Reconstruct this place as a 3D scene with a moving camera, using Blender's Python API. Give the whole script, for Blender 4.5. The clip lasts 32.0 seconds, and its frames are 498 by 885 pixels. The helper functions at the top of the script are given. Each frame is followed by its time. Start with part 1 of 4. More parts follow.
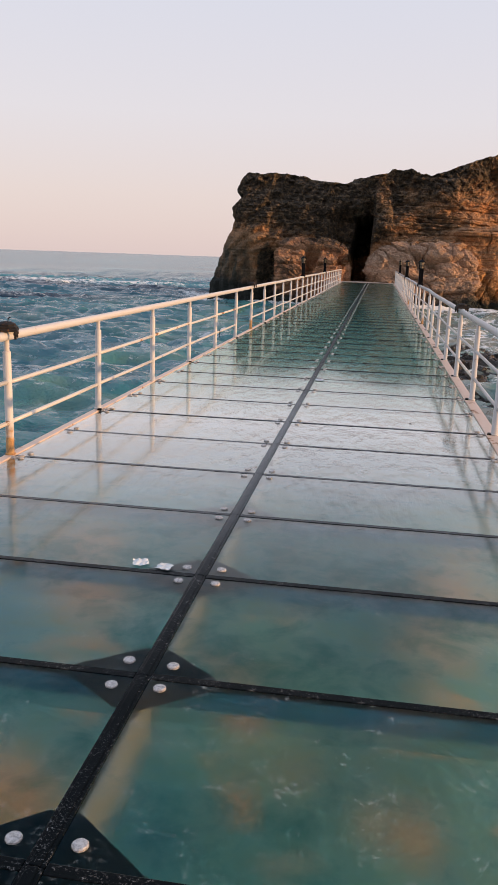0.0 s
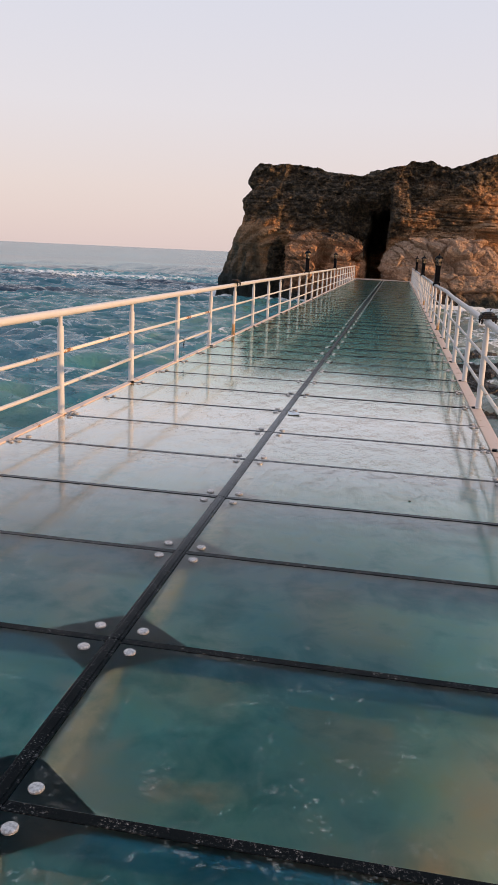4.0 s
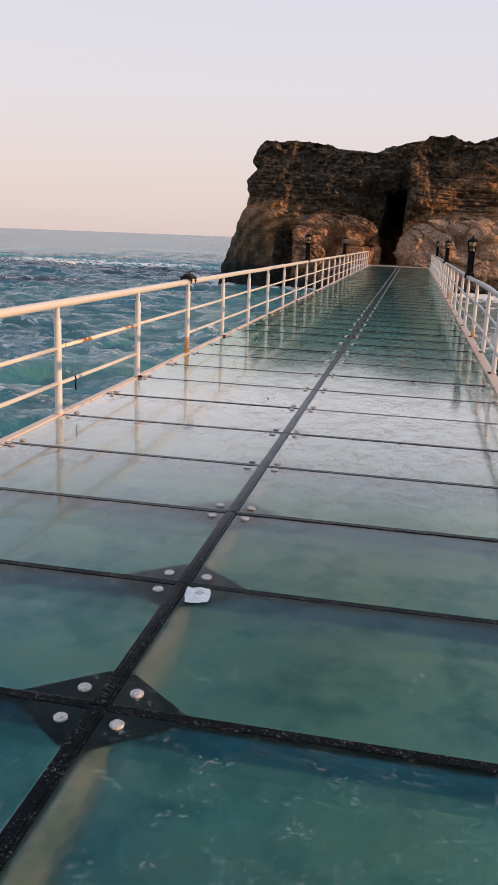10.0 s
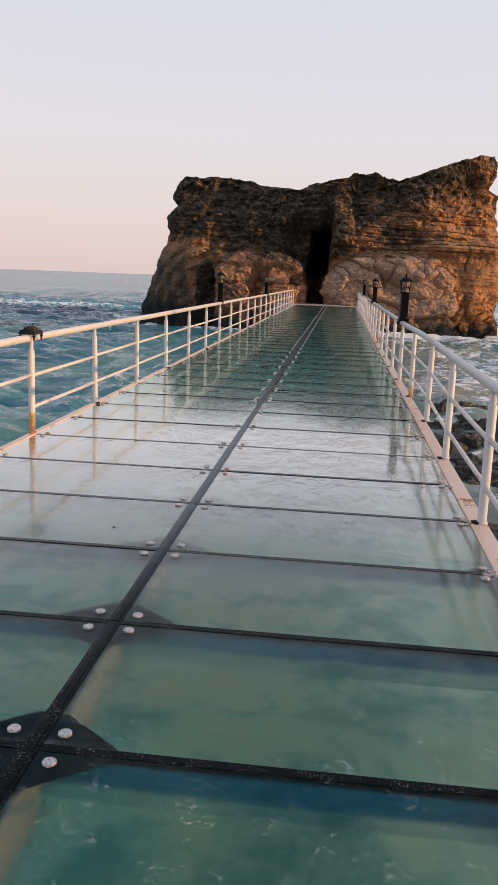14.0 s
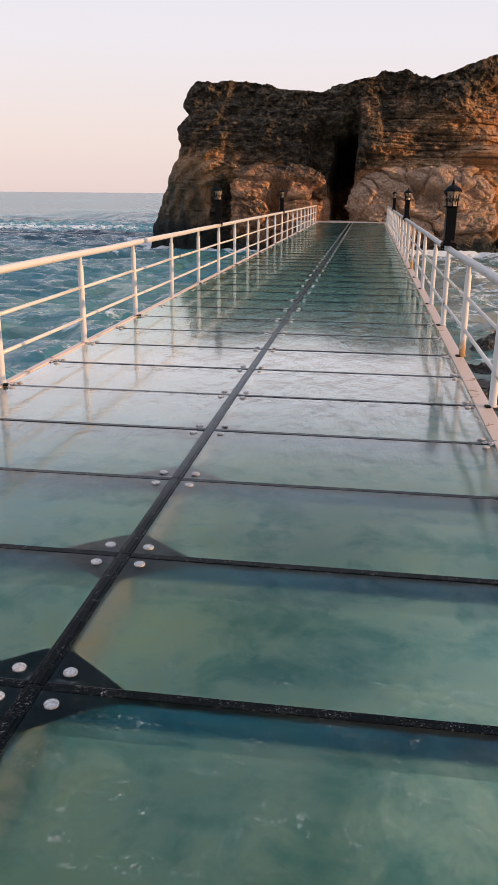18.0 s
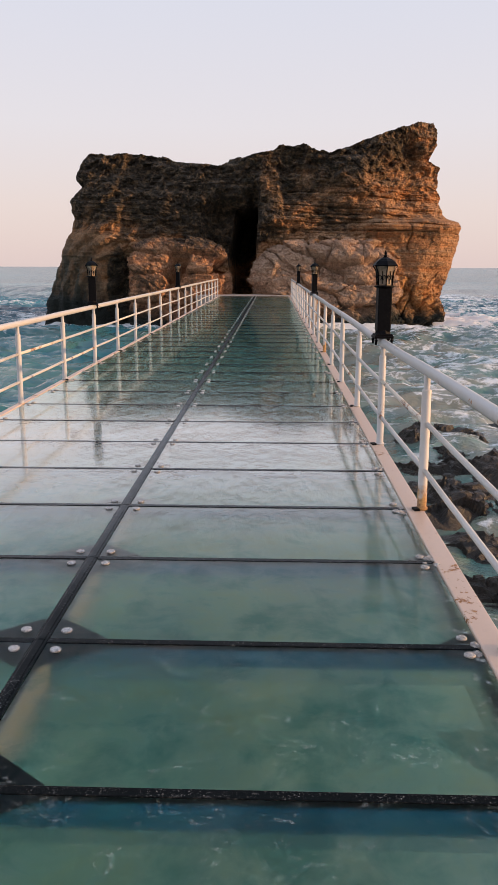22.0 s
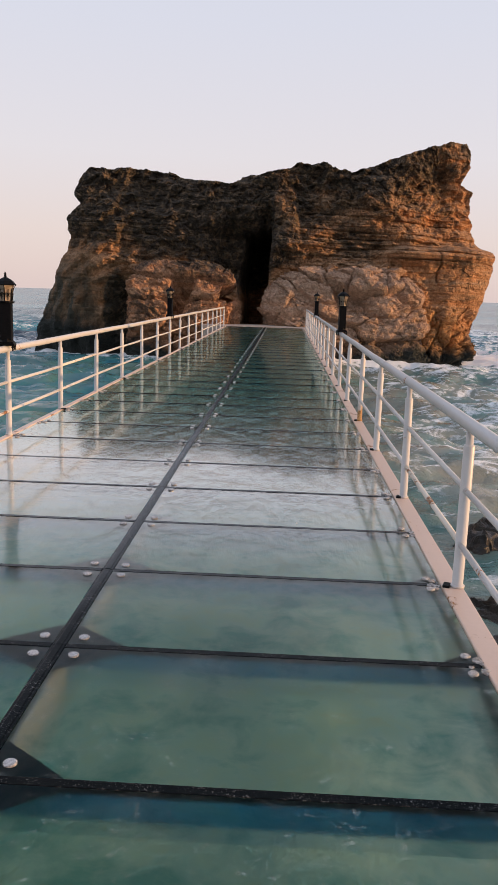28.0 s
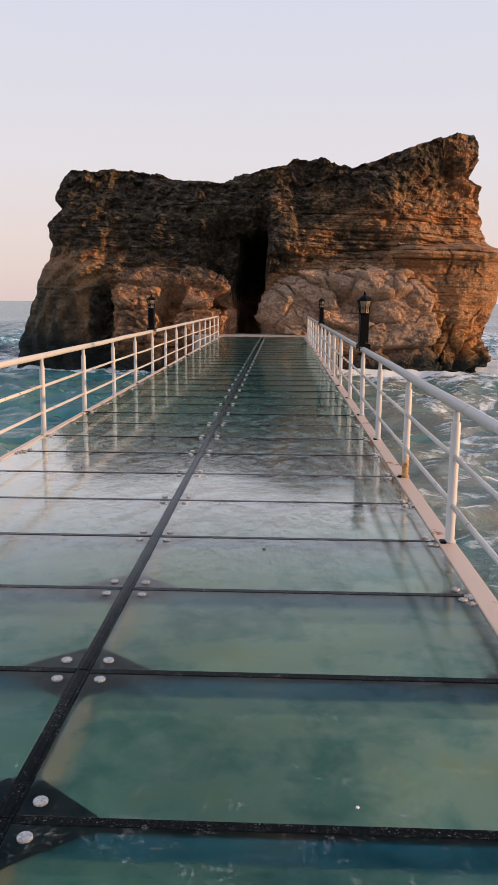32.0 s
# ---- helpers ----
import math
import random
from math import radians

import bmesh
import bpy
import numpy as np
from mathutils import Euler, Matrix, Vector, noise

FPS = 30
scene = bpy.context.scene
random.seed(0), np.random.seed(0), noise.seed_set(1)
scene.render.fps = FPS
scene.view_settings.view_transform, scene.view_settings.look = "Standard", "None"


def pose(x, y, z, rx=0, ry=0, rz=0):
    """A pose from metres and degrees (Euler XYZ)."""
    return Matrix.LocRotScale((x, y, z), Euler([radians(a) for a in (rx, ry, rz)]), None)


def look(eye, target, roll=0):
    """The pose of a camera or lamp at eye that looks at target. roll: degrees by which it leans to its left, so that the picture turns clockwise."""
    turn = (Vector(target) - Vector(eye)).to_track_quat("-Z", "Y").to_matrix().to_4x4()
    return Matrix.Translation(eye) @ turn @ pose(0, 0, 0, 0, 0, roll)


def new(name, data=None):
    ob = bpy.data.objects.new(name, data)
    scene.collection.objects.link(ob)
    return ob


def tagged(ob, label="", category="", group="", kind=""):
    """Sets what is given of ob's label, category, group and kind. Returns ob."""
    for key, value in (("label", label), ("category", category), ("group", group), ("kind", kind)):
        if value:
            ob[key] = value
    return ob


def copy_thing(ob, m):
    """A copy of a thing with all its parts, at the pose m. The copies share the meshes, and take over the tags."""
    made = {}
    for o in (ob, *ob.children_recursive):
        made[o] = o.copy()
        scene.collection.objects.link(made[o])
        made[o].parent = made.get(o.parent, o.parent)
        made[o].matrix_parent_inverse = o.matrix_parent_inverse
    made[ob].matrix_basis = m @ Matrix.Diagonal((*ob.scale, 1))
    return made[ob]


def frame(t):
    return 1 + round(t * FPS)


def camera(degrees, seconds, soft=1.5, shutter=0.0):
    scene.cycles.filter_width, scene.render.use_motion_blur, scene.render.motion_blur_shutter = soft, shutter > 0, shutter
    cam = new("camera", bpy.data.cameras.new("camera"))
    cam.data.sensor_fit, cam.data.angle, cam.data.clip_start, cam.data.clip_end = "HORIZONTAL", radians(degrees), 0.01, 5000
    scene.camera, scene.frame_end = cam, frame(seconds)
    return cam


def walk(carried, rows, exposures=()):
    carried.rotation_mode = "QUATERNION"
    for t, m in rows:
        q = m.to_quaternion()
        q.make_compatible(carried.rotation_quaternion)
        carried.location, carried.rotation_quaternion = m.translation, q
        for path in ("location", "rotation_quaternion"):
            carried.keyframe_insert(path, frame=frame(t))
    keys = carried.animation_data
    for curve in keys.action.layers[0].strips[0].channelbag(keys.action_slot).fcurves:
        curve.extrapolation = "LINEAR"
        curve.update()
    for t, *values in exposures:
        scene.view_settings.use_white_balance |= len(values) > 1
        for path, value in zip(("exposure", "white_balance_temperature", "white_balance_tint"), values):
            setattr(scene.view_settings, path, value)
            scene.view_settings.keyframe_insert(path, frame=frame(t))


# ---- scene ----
cam = camera(34.86, 32.0)
PATH = [
    (0, (0.758, -2.667, 1.576), (0.4636, -0.7419, 1.1210), 1.98),
    (0.5, (0.711, -2.295, 1.575), (0.4065, -0.3713, 1.1216), 2.33),
    (1, (0.778, -1.928, 1.572), (0.4798, -0.0028, 1.1190), 2.78),
    (1.5, (0.825, -1.594, 1.560), (0.5280, 0.3311, 1.1052), 3.85),
    (2, (0.829, -1.212, 1.561), (0.5632, 0.7180, 1.1069), 4.09),
    (2.5, (0.918, -0.850, 1.540), (0.6585, 1.0811, 1.0895), 3.24),
    (4.5, (0.965, 0.609, 1.544), (0.6186, 2.5209, 1.0705), 2.51),
    (5, (0.979, 1.027, 1.526), (0.6685, 2.9453, 1.0511), 1.13),
    (5.5, (1.040, 1.406, 1.541), (0.7682, 3.3277, 1.0581), 1.75),
    (6, (1.033, 1.755, 1.539), (0.8324, 3.6845, 1.0546), 2.24),
    (6.5, (0.995, 2.092, 1.530), (0.8267, 4.0250, 1.0452), 1.30),
    (7, (0.996, 2.501, 1.539), (0.8129, 4.4326, 1.0529), 1.26),
    (7.5, (0.933, 2.841, 1.553), (0.6835, 4.7691, 1.0831), 0.43),
    (8, (0.902, 3.194, 1.538), (0.5480, 5.1056, 1.0689), 0.23),
    (8.5, (0.893, 3.629, 1.537), (0.5154, 5.5277, 1.0340), 2.45),
    (9, (0.846, 4.027, 1.556), (0.5126, 5.9341, 1.0541), 1.81),
    (9.5, (0.864, 4.419, 1.543), (0.5672, 6.3344, 1.0504), 1.43),
    (10, (0.870, 4.798, 1.532), (0.5025, 6.6987, 1.0303), 2.24),
    (10.5, (0.858, 5.197, 1.518), (0.5643, 7.1090, 1.0094), 0.93),
    (11, (0.916, 5.598, 1.518), (0.6983, 7.5198, 1.0088), 1.17),
    (11.5, (0.882, 5.949, 1.510), (0.6812, 7.8710, 0.9959), 2.12),
    (12, (0.814, 6.308, 1.536), (0.6412, 8.2341, 1.0252), 0.98),
    (12.5, (0.829, 6.663, 1.562), (0.6490, 8.5960, 1.0816), 0.80),
    (13, (0.832, 7.012, 1.565), (0.6576, 8.9538, 1.1176), 1.27),
    (13.5, (0.864, 7.338, 1.551), (0.7889, 9.2954, 1.1458), 1.77),
    (14, (0.919, 7.686, 1.571), (0.7095, 9.6332, 1.1638), 2.14),
    (14.5, (0.900, 8.063, 1.549), (0.6791, 10.0083, 1.1392), 2.31),
    (16.5, (0.888, 9.713, 1.511), (0.6096, 11.6137, 0.9535), 0.53),
    (17, (0.926, 10.070, 1.517), (0.6156, 11.9508, 0.9125), 0.59),
    (17.5, (0.942, 10.505, 1.534), (0.6630, 12.3902, 0.9270), 0.27),
    (18, (0.981, 10.873, 1.551), (0.7100, 12.7619, 0.9515), 0.56),
    (18.5, (0.928, 11.294, 1.516), (0.6340, 13.1768, 0.9105), 0.77),
    (19, (0.907, 11.680, 1.522), (0.6426, 13.5698, 0.9234), 0.39),
    (19.5, (0.950, 12.070, 1.553), (0.7094, 13.9645, 0.9583), 0.62),
    (20, (0.976, 12.447, 1.577), (0.8236, 14.3509, 0.9855), 0.54),
    (20.5, (1.037, 12.781, 1.600), (0.9797, 14.7067, 1.0639), -0.04),
    (21, (1.057, 13.155, 1.595), (1.0025, 15.0942, 1.1078), 0.69),
    (21.5, (1.001, 13.461, 1.619), (0.9542, 15.4129, 1.1844), 0.83),
    (22, (0.964, 13.853, 1.587), (0.9074, 15.8046, 1.1542), 0.19),
    (22.5, (0.953, 14.257, 1.567), (0.8212, 16.2041, 1.1303), 0.35),
    (23, (0.901, 14.682, 1.562), (0.7792, 16.6285, 1.1169), 0.23),
    (23.5, (0.924, 15.081, 1.563), (0.7959, 17.0258, 1.1157), 0.74),
    (24, (0.945, 15.453, 1.542), (0.7591, 17.3911, 1.0853), 1.47),
    (24.5, (0.958, 15.879, 1.555), (0.8181, 17.8192, 1.0905), 0.74),
    (25, (0.992, 16.265, 1.582), (0.8601, 18.2065, 1.1197), 0.51),
    (25.5, (0.904, 16.679, 1.562), (0.7604, 18.6194, 1.0992), 1.52),
    (27.5, (0.922, 18.254, 1.597), (0.8086, 20.2141, 1.2164), 0.76),
    (28, (0.931, 18.698, 1.580), (0.8526, 20.6624, 1.2127), 1.84),
    (28.5, (0.894, 19.110, 1.584), (0.8634, 21.0758, 1.2149), -0.23),
    (29, (0.892, 19.462, 1.578), (0.8640, 21.4290, 1.2220), 0.30),
    (29.5, (0.877, 19.803, 1.573), (0.8250, 21.7711, 1.2204), 0.14),
    (30, (0.841, 20.207, 1.576), (0.8126, 22.1747, 1.2200), -0.27),
    (30.5, (0.840, 20.593, 1.590), (0.7764, 22.5663, 1.2700), -0.87),
    (31, (0.788, 20.997, 1.580), (0.7027, 22.9695, 1.2607), -1.37),
    (31.5, (0.811, 21.454, 1.561), (0.7669, 23.4270, 1.2358), -1.25),
    (32, (0.810, 21.830, 1.575), (0.7311, 23.7979, 1.2252), 0.37),
]
walk(cam, [(t, look(eye, target, roll)) for t, eye, target, roll in PATH], [(0, 0.0), (14.5, 0.0), (16.5, 0.14), (19, 0.16), (20, 0.18), (21.5, 0.03), (32, 0.0)])

# ---- world and sun ----
SEA = -1.9
world = bpy.data.worlds.new("sky")
scene.world = world
world.use_nodes = True
wn, wl = world.node_tree.nodes, world.node_tree.links
wn.clear()
w_out = wn.new("ShaderNodeOutputWorld")
sky = wn.new("ShaderNodeTexSky")
sky.sky_type, sky.sun_disc = "NISHITA", False
sky.sun_elevation, sky.sun_rotation = radians(5), radians(93)
w_co = wn.new("ShaderNodeTexCoord")
w_sep = wn.new("ShaderNodeSeparateXYZ")
w_ramp = wn.new("ShaderNodeValToRGB")
stops = [(0.0, (0.735, 0.595, 0.58)), (0.07, (0.775, 0.655, 0.645)), (0.16, (0.765, 0.715, 0.755)), (0.30, (0.70, 0.705, 0.80)), (1.0, (0.46, 0.56, 0.76))]
while len(w_ramp.color_ramp.elements) < len(stops):
    w_ramp.color_ramp.elements.new(0.5)
for e, (p, c) in zip(w_ramp.color_ramp.elements, stops):
    e.position, e.color = p, (*c, 1)
b1, b2, w_add = wn.new("ShaderNodeBackground"), wn.new("ShaderNodeBackground"), wn.new("ShaderNodeAddShader")
b1.inputs["Strength"].default_value, b2.inputs["Strength"].default_value = 0.022, 0.97
wl.new(w_co.outputs["Generated"], w_sep.inputs[0])
wl.new(w_sep.outputs["Z"], w_ramp.inputs[0])
wl.new(sky.outputs[0], b1.inputs[0])
wl.new(w_ramp.outputs[0], b2.inputs[0])
wl.new(b1.outputs[0], w_add.inputs[0])
wl.new(b2.outputs[0], w_add.inputs[1])
wl.new(w_add.outputs[0], w_out.inputs[0])

sun = new("sun", bpy.data.lights.new("sun", "SUN"))
sun.data.energy, sun.data.angle, sun.data.color = 5.0, radians(0.6), (1.0, 0.58, 0.27)
sun.matrix_world = look((40, -4.8, 5.2), (0, 0, 0))


# ---- material helpers ----
def material(name, rough=0.6, metal=0.0):
    m = bpy.data.materials.new(name)
    m.use_nodes = True
    p = m.node_tree.nodes["Principled BSDF"]
    p.inputs["Roughness"].default_value, p.inputs["Metallic"].default_value = rough, metal
    return m, m.node_tree.nodes, m.node_tree.links, p


def coords(n, l, scale=(1, 1, 1), space="Object"):
    c, m = n.new("ShaderNodeTexCoord"), n.new("ShaderNodeMapping")
    m.inputs["Scale"].default_value = scale
    l.new(c.outputs[space], m.inputs[0])
    return m.outputs[0]


def world_coords(n, l, scale=(1, 1, 1)):
    c, m = n.new("ShaderNodeNewGeometry"), n.new("ShaderNodeMapping")
    m.inputs["Scale"].default_value = scale
    l.new(c.outputs["Position"], m.inputs[0])
    return m.outputs[0]


def noise_tex(n, l, vec, scale, detail=4.0, rough=0.55, distort=0.0):
    t = n.new("ShaderNodeTexNoise")
    t.inputs["Scale"].default_value, t.inputs["Detail"].default_value = scale, detail
    t.inputs["Roughness"].default_value, t.inputs["Distortion"].default_value = rough, distort
    l.new(vec, t.inputs["Vector"])
    return t.outputs["Fac"]


def ramp(n, l, fac, stops):
    r = n.new("ShaderNodeValToRGB")
    while len(r.color_ramp.elements) < len(stops):
        r.color_ramp.elements.new(0.5)
    for e, (p, c) in zip(r.color_ramp.elements, stops):
        e.position = p
        e.color = (*c, 1) if len(c) == 3 else c
    l.new(fac, r.inputs[0])
    return r.outputs[0]


def grey(p0, p1):
    return [(p0, (0, 0, 0)), (p1, (1, 1, 1))]


def mix(n, l, fac, a, b, mode="MIX"):
    m = n.new("ShaderNodeMix")
    m.data_type, m.blend_type = "RGBA", mode
    for value, key in ((fac, 0), (a, 6), (b, 7)):
        if isinstance(value, (int, float)):
            m.inputs[key].default_value = value
        elif isinstance(value, tuple):
            m.inputs[key].default_value = (*value, 1)
        else:
            l.new(value, m.inputs[key])
    return m.outputs[2]


def calc(n, l, op, a, b=None):
    m = n.new("ShaderNodeMath")
    m.operation = op
    for value, key in ((a, 0), (b, 1)):
        if value is None:
            continue
        if isinstance(value, (int, float)):
            m.inputs[key].default_value = value
        else:
            l.new(value, m.inputs[key])
    return m.outputs[0]


def bump(n, l, height, strength, distance, target):
    b = n.new("ShaderNodeBump")
    b.inputs["Strength"].default_value, b.inputs["Distance"].default_value = strength, distance
    l.new(height, b.inputs["Height"])
    l.new(b.outputs[0], target)
    return b


# ---- materials ----
def make_paint(name, rust_at, base=(0.545, 0.52, 0.505)):
    m, n, l, p = material(name, 0.38)
    v = world_coords(n, l)
    a = noise_tex(n, l, v, 3.0, 6, 0.62)
    b = noise_tex(n, l, v, 38.0, 4, 0.6)
    ob = n.new("ShaderNodeObjectInfo")
    tone = mix(n, l, b, base, tuple(c * 0.86 for c in base))
    tone = mix(n, l, calc(n, l, "MULTIPLY", ob.outputs["Random"], 0.25), tone, (0.72, 0.66, 0.58))
    both = calc(n, l, "ADD", calc(n, l, "MULTIPLY", a, 0.72), calc(n, l, "MULTIPLY", b, 0.28))
    mask = ramp(n, l, both, grey(rust_at, rust_at + 0.035))
    rust = ramp(n, l, b, [(0.3, (0.05, 0.02, 0.01)), (0.55, (0.26, 0.10, 0.03)), (0.75, (0.45, 0.22, 0.07))])
    l.new(mix(n, l, mask, tone, rust), p.inputs["Base Color"])
    l.new(ramp(n, l, mask, [(0, (0.36,) * 3), (1, (0.85,) * 3)]), p.inputs["Roughness"])
    bump(n, l, both, 0.25, 0.004, p.inputs["Normal"])
    return m


PAINT = make_paint("white_paint", 0.615)
KERB = make_paint("kerb_paint", 0.585, (0.68, 0.46, 0.35))

m, n, l, p = material("black_iron", 0.5, 0.0)
v = world_coords(n, l)
f = noise_tex(n, l, v, 45, 5)
l.new(ramp(n, l, f, [(0.35, (0.002, 0.002, 0.003)), (0.66, (0.005, 0.005, 0.006)), (0.80, (0.03, 0.018, 0.01))]), p.inputs["Base Color"])
p.inputs["Specular IOR Level"].default_value = 0.08
bump(n, l, f, 0.3, 0.003, p.inputs["Normal"])
IRON = m

m, n, l, p = material("rusty_clamp", 0.8, 0.1)
f = noise_tex(n, l, world_coords(n, l), 30, 5)
l.new(ramp(n, l, f, [(0.3, (0.004, 0.004, 0.004)), (0.60, (0.012, 0.009, 0.008)), (0.72, (0.16, 0.06, 0.015))]), p.inputs["Base Color"])
bump(n, l, f, 0.6, 0.01, p.inputs["Normal"])
CLAMP = m

m, n, l, p = material("lantern_glass", 0.25)
f = noise_tex(n, l, world_coords(n, l), 20, 3)
l.new(ramp(n, l, f, [(0.3, (0.34, 0.24, 0.16)), (0.7, (0.58, 0.46, 0.34))]), p.inputs["Base Color"])
p.inputs["Transmission Weight"].default_value = 0.45
LANTERN = m

def make_steel():
    """Black painted flat steel, worn along its grain, with grey salt scars and a wet gloss that grows towards grazing."""
    m, n, l, p = material("dark_steel", 0.6, 0.0)
    v = world_coords(n, l)
    a = noise_tex(n, l, v, 120, 6, 0.7)
    b = noise_tex(n, l, v, 7, 4)
    scars = noise_tex(n, l, v, 34, 5, 0.7, 0.5)
    c = ramp(n, l, a, [(0.3, (0.002, 0.003, 0.004)), (0.54, (0.004, 0.006, 0.007)), (0.60, (0.05, 0.05, 0.05)), (0.68, (0.46, 0.44, 0.43))])
    c = mix(n, l, ramp(n, l, b, grey(0.42, 0.62)), (0.004, 0.006, 0.007), c)
    c = mix(n, l, ramp(n, l, scars, [(0.62, (0,) * 3), (0.70, (0.7,) * 3)]), c, (0.20, 0.19, 0.185))
    l.new(c, p.inputs["Base Color"])
    p.inputs["Specular IOR Level"].default_value = 0.03
    out = n["Material Output"]
    wet, join, fres = n.new("ShaderNodeBsdfGlossy"), n.new("ShaderNodeMixShader"), n.new("ShaderNodeFresnel")
    fres.inputs["IOR"].default_value = 1.5
    wet.inputs["Roughness"].default_value = 0.22
    wet.inputs["Color"].default_value = (0.86, 0.90, 0.95, 1)
    l.new(ramp(n, l, fres.outputs[0], [(0.08, (0.002,) * 3), (0.14, (0.03,) * 3), (0.20, (0.14,) * 3), (0.34, (0.34,) * 3), (0.5, (0.17,) * 3), (0.8, (0.09,) * 3)]), join.inputs[0])
    bump(n, l, a, 0.3, 0.005, p.inputs["Normal"])
    bump(n, l, calc(n, l, "ADD", a, scars), 0.35, 0.004, wet.inputs["Normal"])
    l.new(p.outputs[0], join.inputs[1])
    l.new(wet.outputs[0], join.inputs[2])
    l.new(join.outputs[0], out.inputs[0])
    return m


STEEL = make_steel()

m, n, l, p = material("under_steel", 0.6, 0.1)
f = noise_tex(n, l, world_coords(n, l), 12, 5)
l.new(ramp(n, l, f, [(0.3, (0.001, 0.006, 0.010)), (0.7, (0.003, 0.014, 0.020))]), p.inputs["Base Color"])
p.inputs["Specular IOR Level"].default_value = 0.1
UNDER = m

m, n, l, p = material("beam_paint", 0.55)
f = noise_tex(n, l, world_coords(n, l), 6, 5)
l.new(ramp(n, l, f, [(0.3, (0.48, 0.41, 0.39)), (0.62, (0.58, 0.48, 0.45)), (0.74, (0.36, 0.26, 0.22))]), p.inputs["Base Color"])
BEAM = m

m, n, l, p = material("blue_beam_paint", 0.5)
f = noise_tex(n, l, world_coords(n, l), 5, 5)
l.new(ramp(n, l, f, [(0.3, (0.02, 0.22, 0.38)), (0.7, (0.045, 0.30, 0.46))]), p.inputs["Base Color"])
BEAM_BLUE = m

m, n, l, p = material("bolt_cap", 0.35, 0.25)
f = noise_tex(n, l, world_coords(n, l), 90, 4)
l.new(ramp(n, l, f, [(0.35, (0.28, 0.26, 0.25)), (0.6, (0.60, 0.56, 0.54))]), p.inputs["Base Color"])
bump(n, l, f, 0.4, 0.003, p.inputs["Normal"])
BOLT = m

m, n, l, p = material("paper", 0.8)
f = noise_tex(n, l, world_coords(n, l), 40, 4)
l.new(ramp(n, l, f, [(0.3, (0.62, 0.64, 0.64)), (0.7, (0.82, 0.83, 0.82))]), p.inputs["Base Color"])
PAPER = m

m, n, l, p = material("dirty_bolt", 0.7, 0.1)
f = noise_tex(n, l, world_coords(n, l), 70, 4)
l.new(ramp(n, l, f, [(0.35, (0.24, 0.23, 0.22)), (0.55, (0.45, 0.42, 0.40)), (0.7, (0.62, 0.58, 0.55))]), p.inputs["Base Color"])
bump(n, l, f, 0.5, 0.005, p.inputs["Normal"])
BOLT_DIRTY = m

m, n, l, p = material("salt_crust", 0.9)
f = noise_tex(n, l, world_coords(n, l), 60, 5)
l.new(ramp(n, l, f, [(0.36, (0.22, 0.19, 0.17)), (0.54, (0.42, 0.38, 0.35)), (0.68, (0.68, 0.64, 0.60))]), p.inputs["Base Color"])
bump(n, l, f, 0.8, 0.01, p.inputs["Normal"])
CRUST = m

m, n, l, p = material("concrete", 0.85)
v = world_coords(n, l)
f = noise_tex(n, l, v, 5, 8, 0.6)
l.new(ramp(n, l, f, [(0.3, (0.26, 0.22, 0.19)), (0.7, (0.46, 0.38, 0.33))]), p.inputs["Base Color"])
bump(n, l, f, 0.5, 0.03, p.inputs["Normal"])
CONCRETE = m


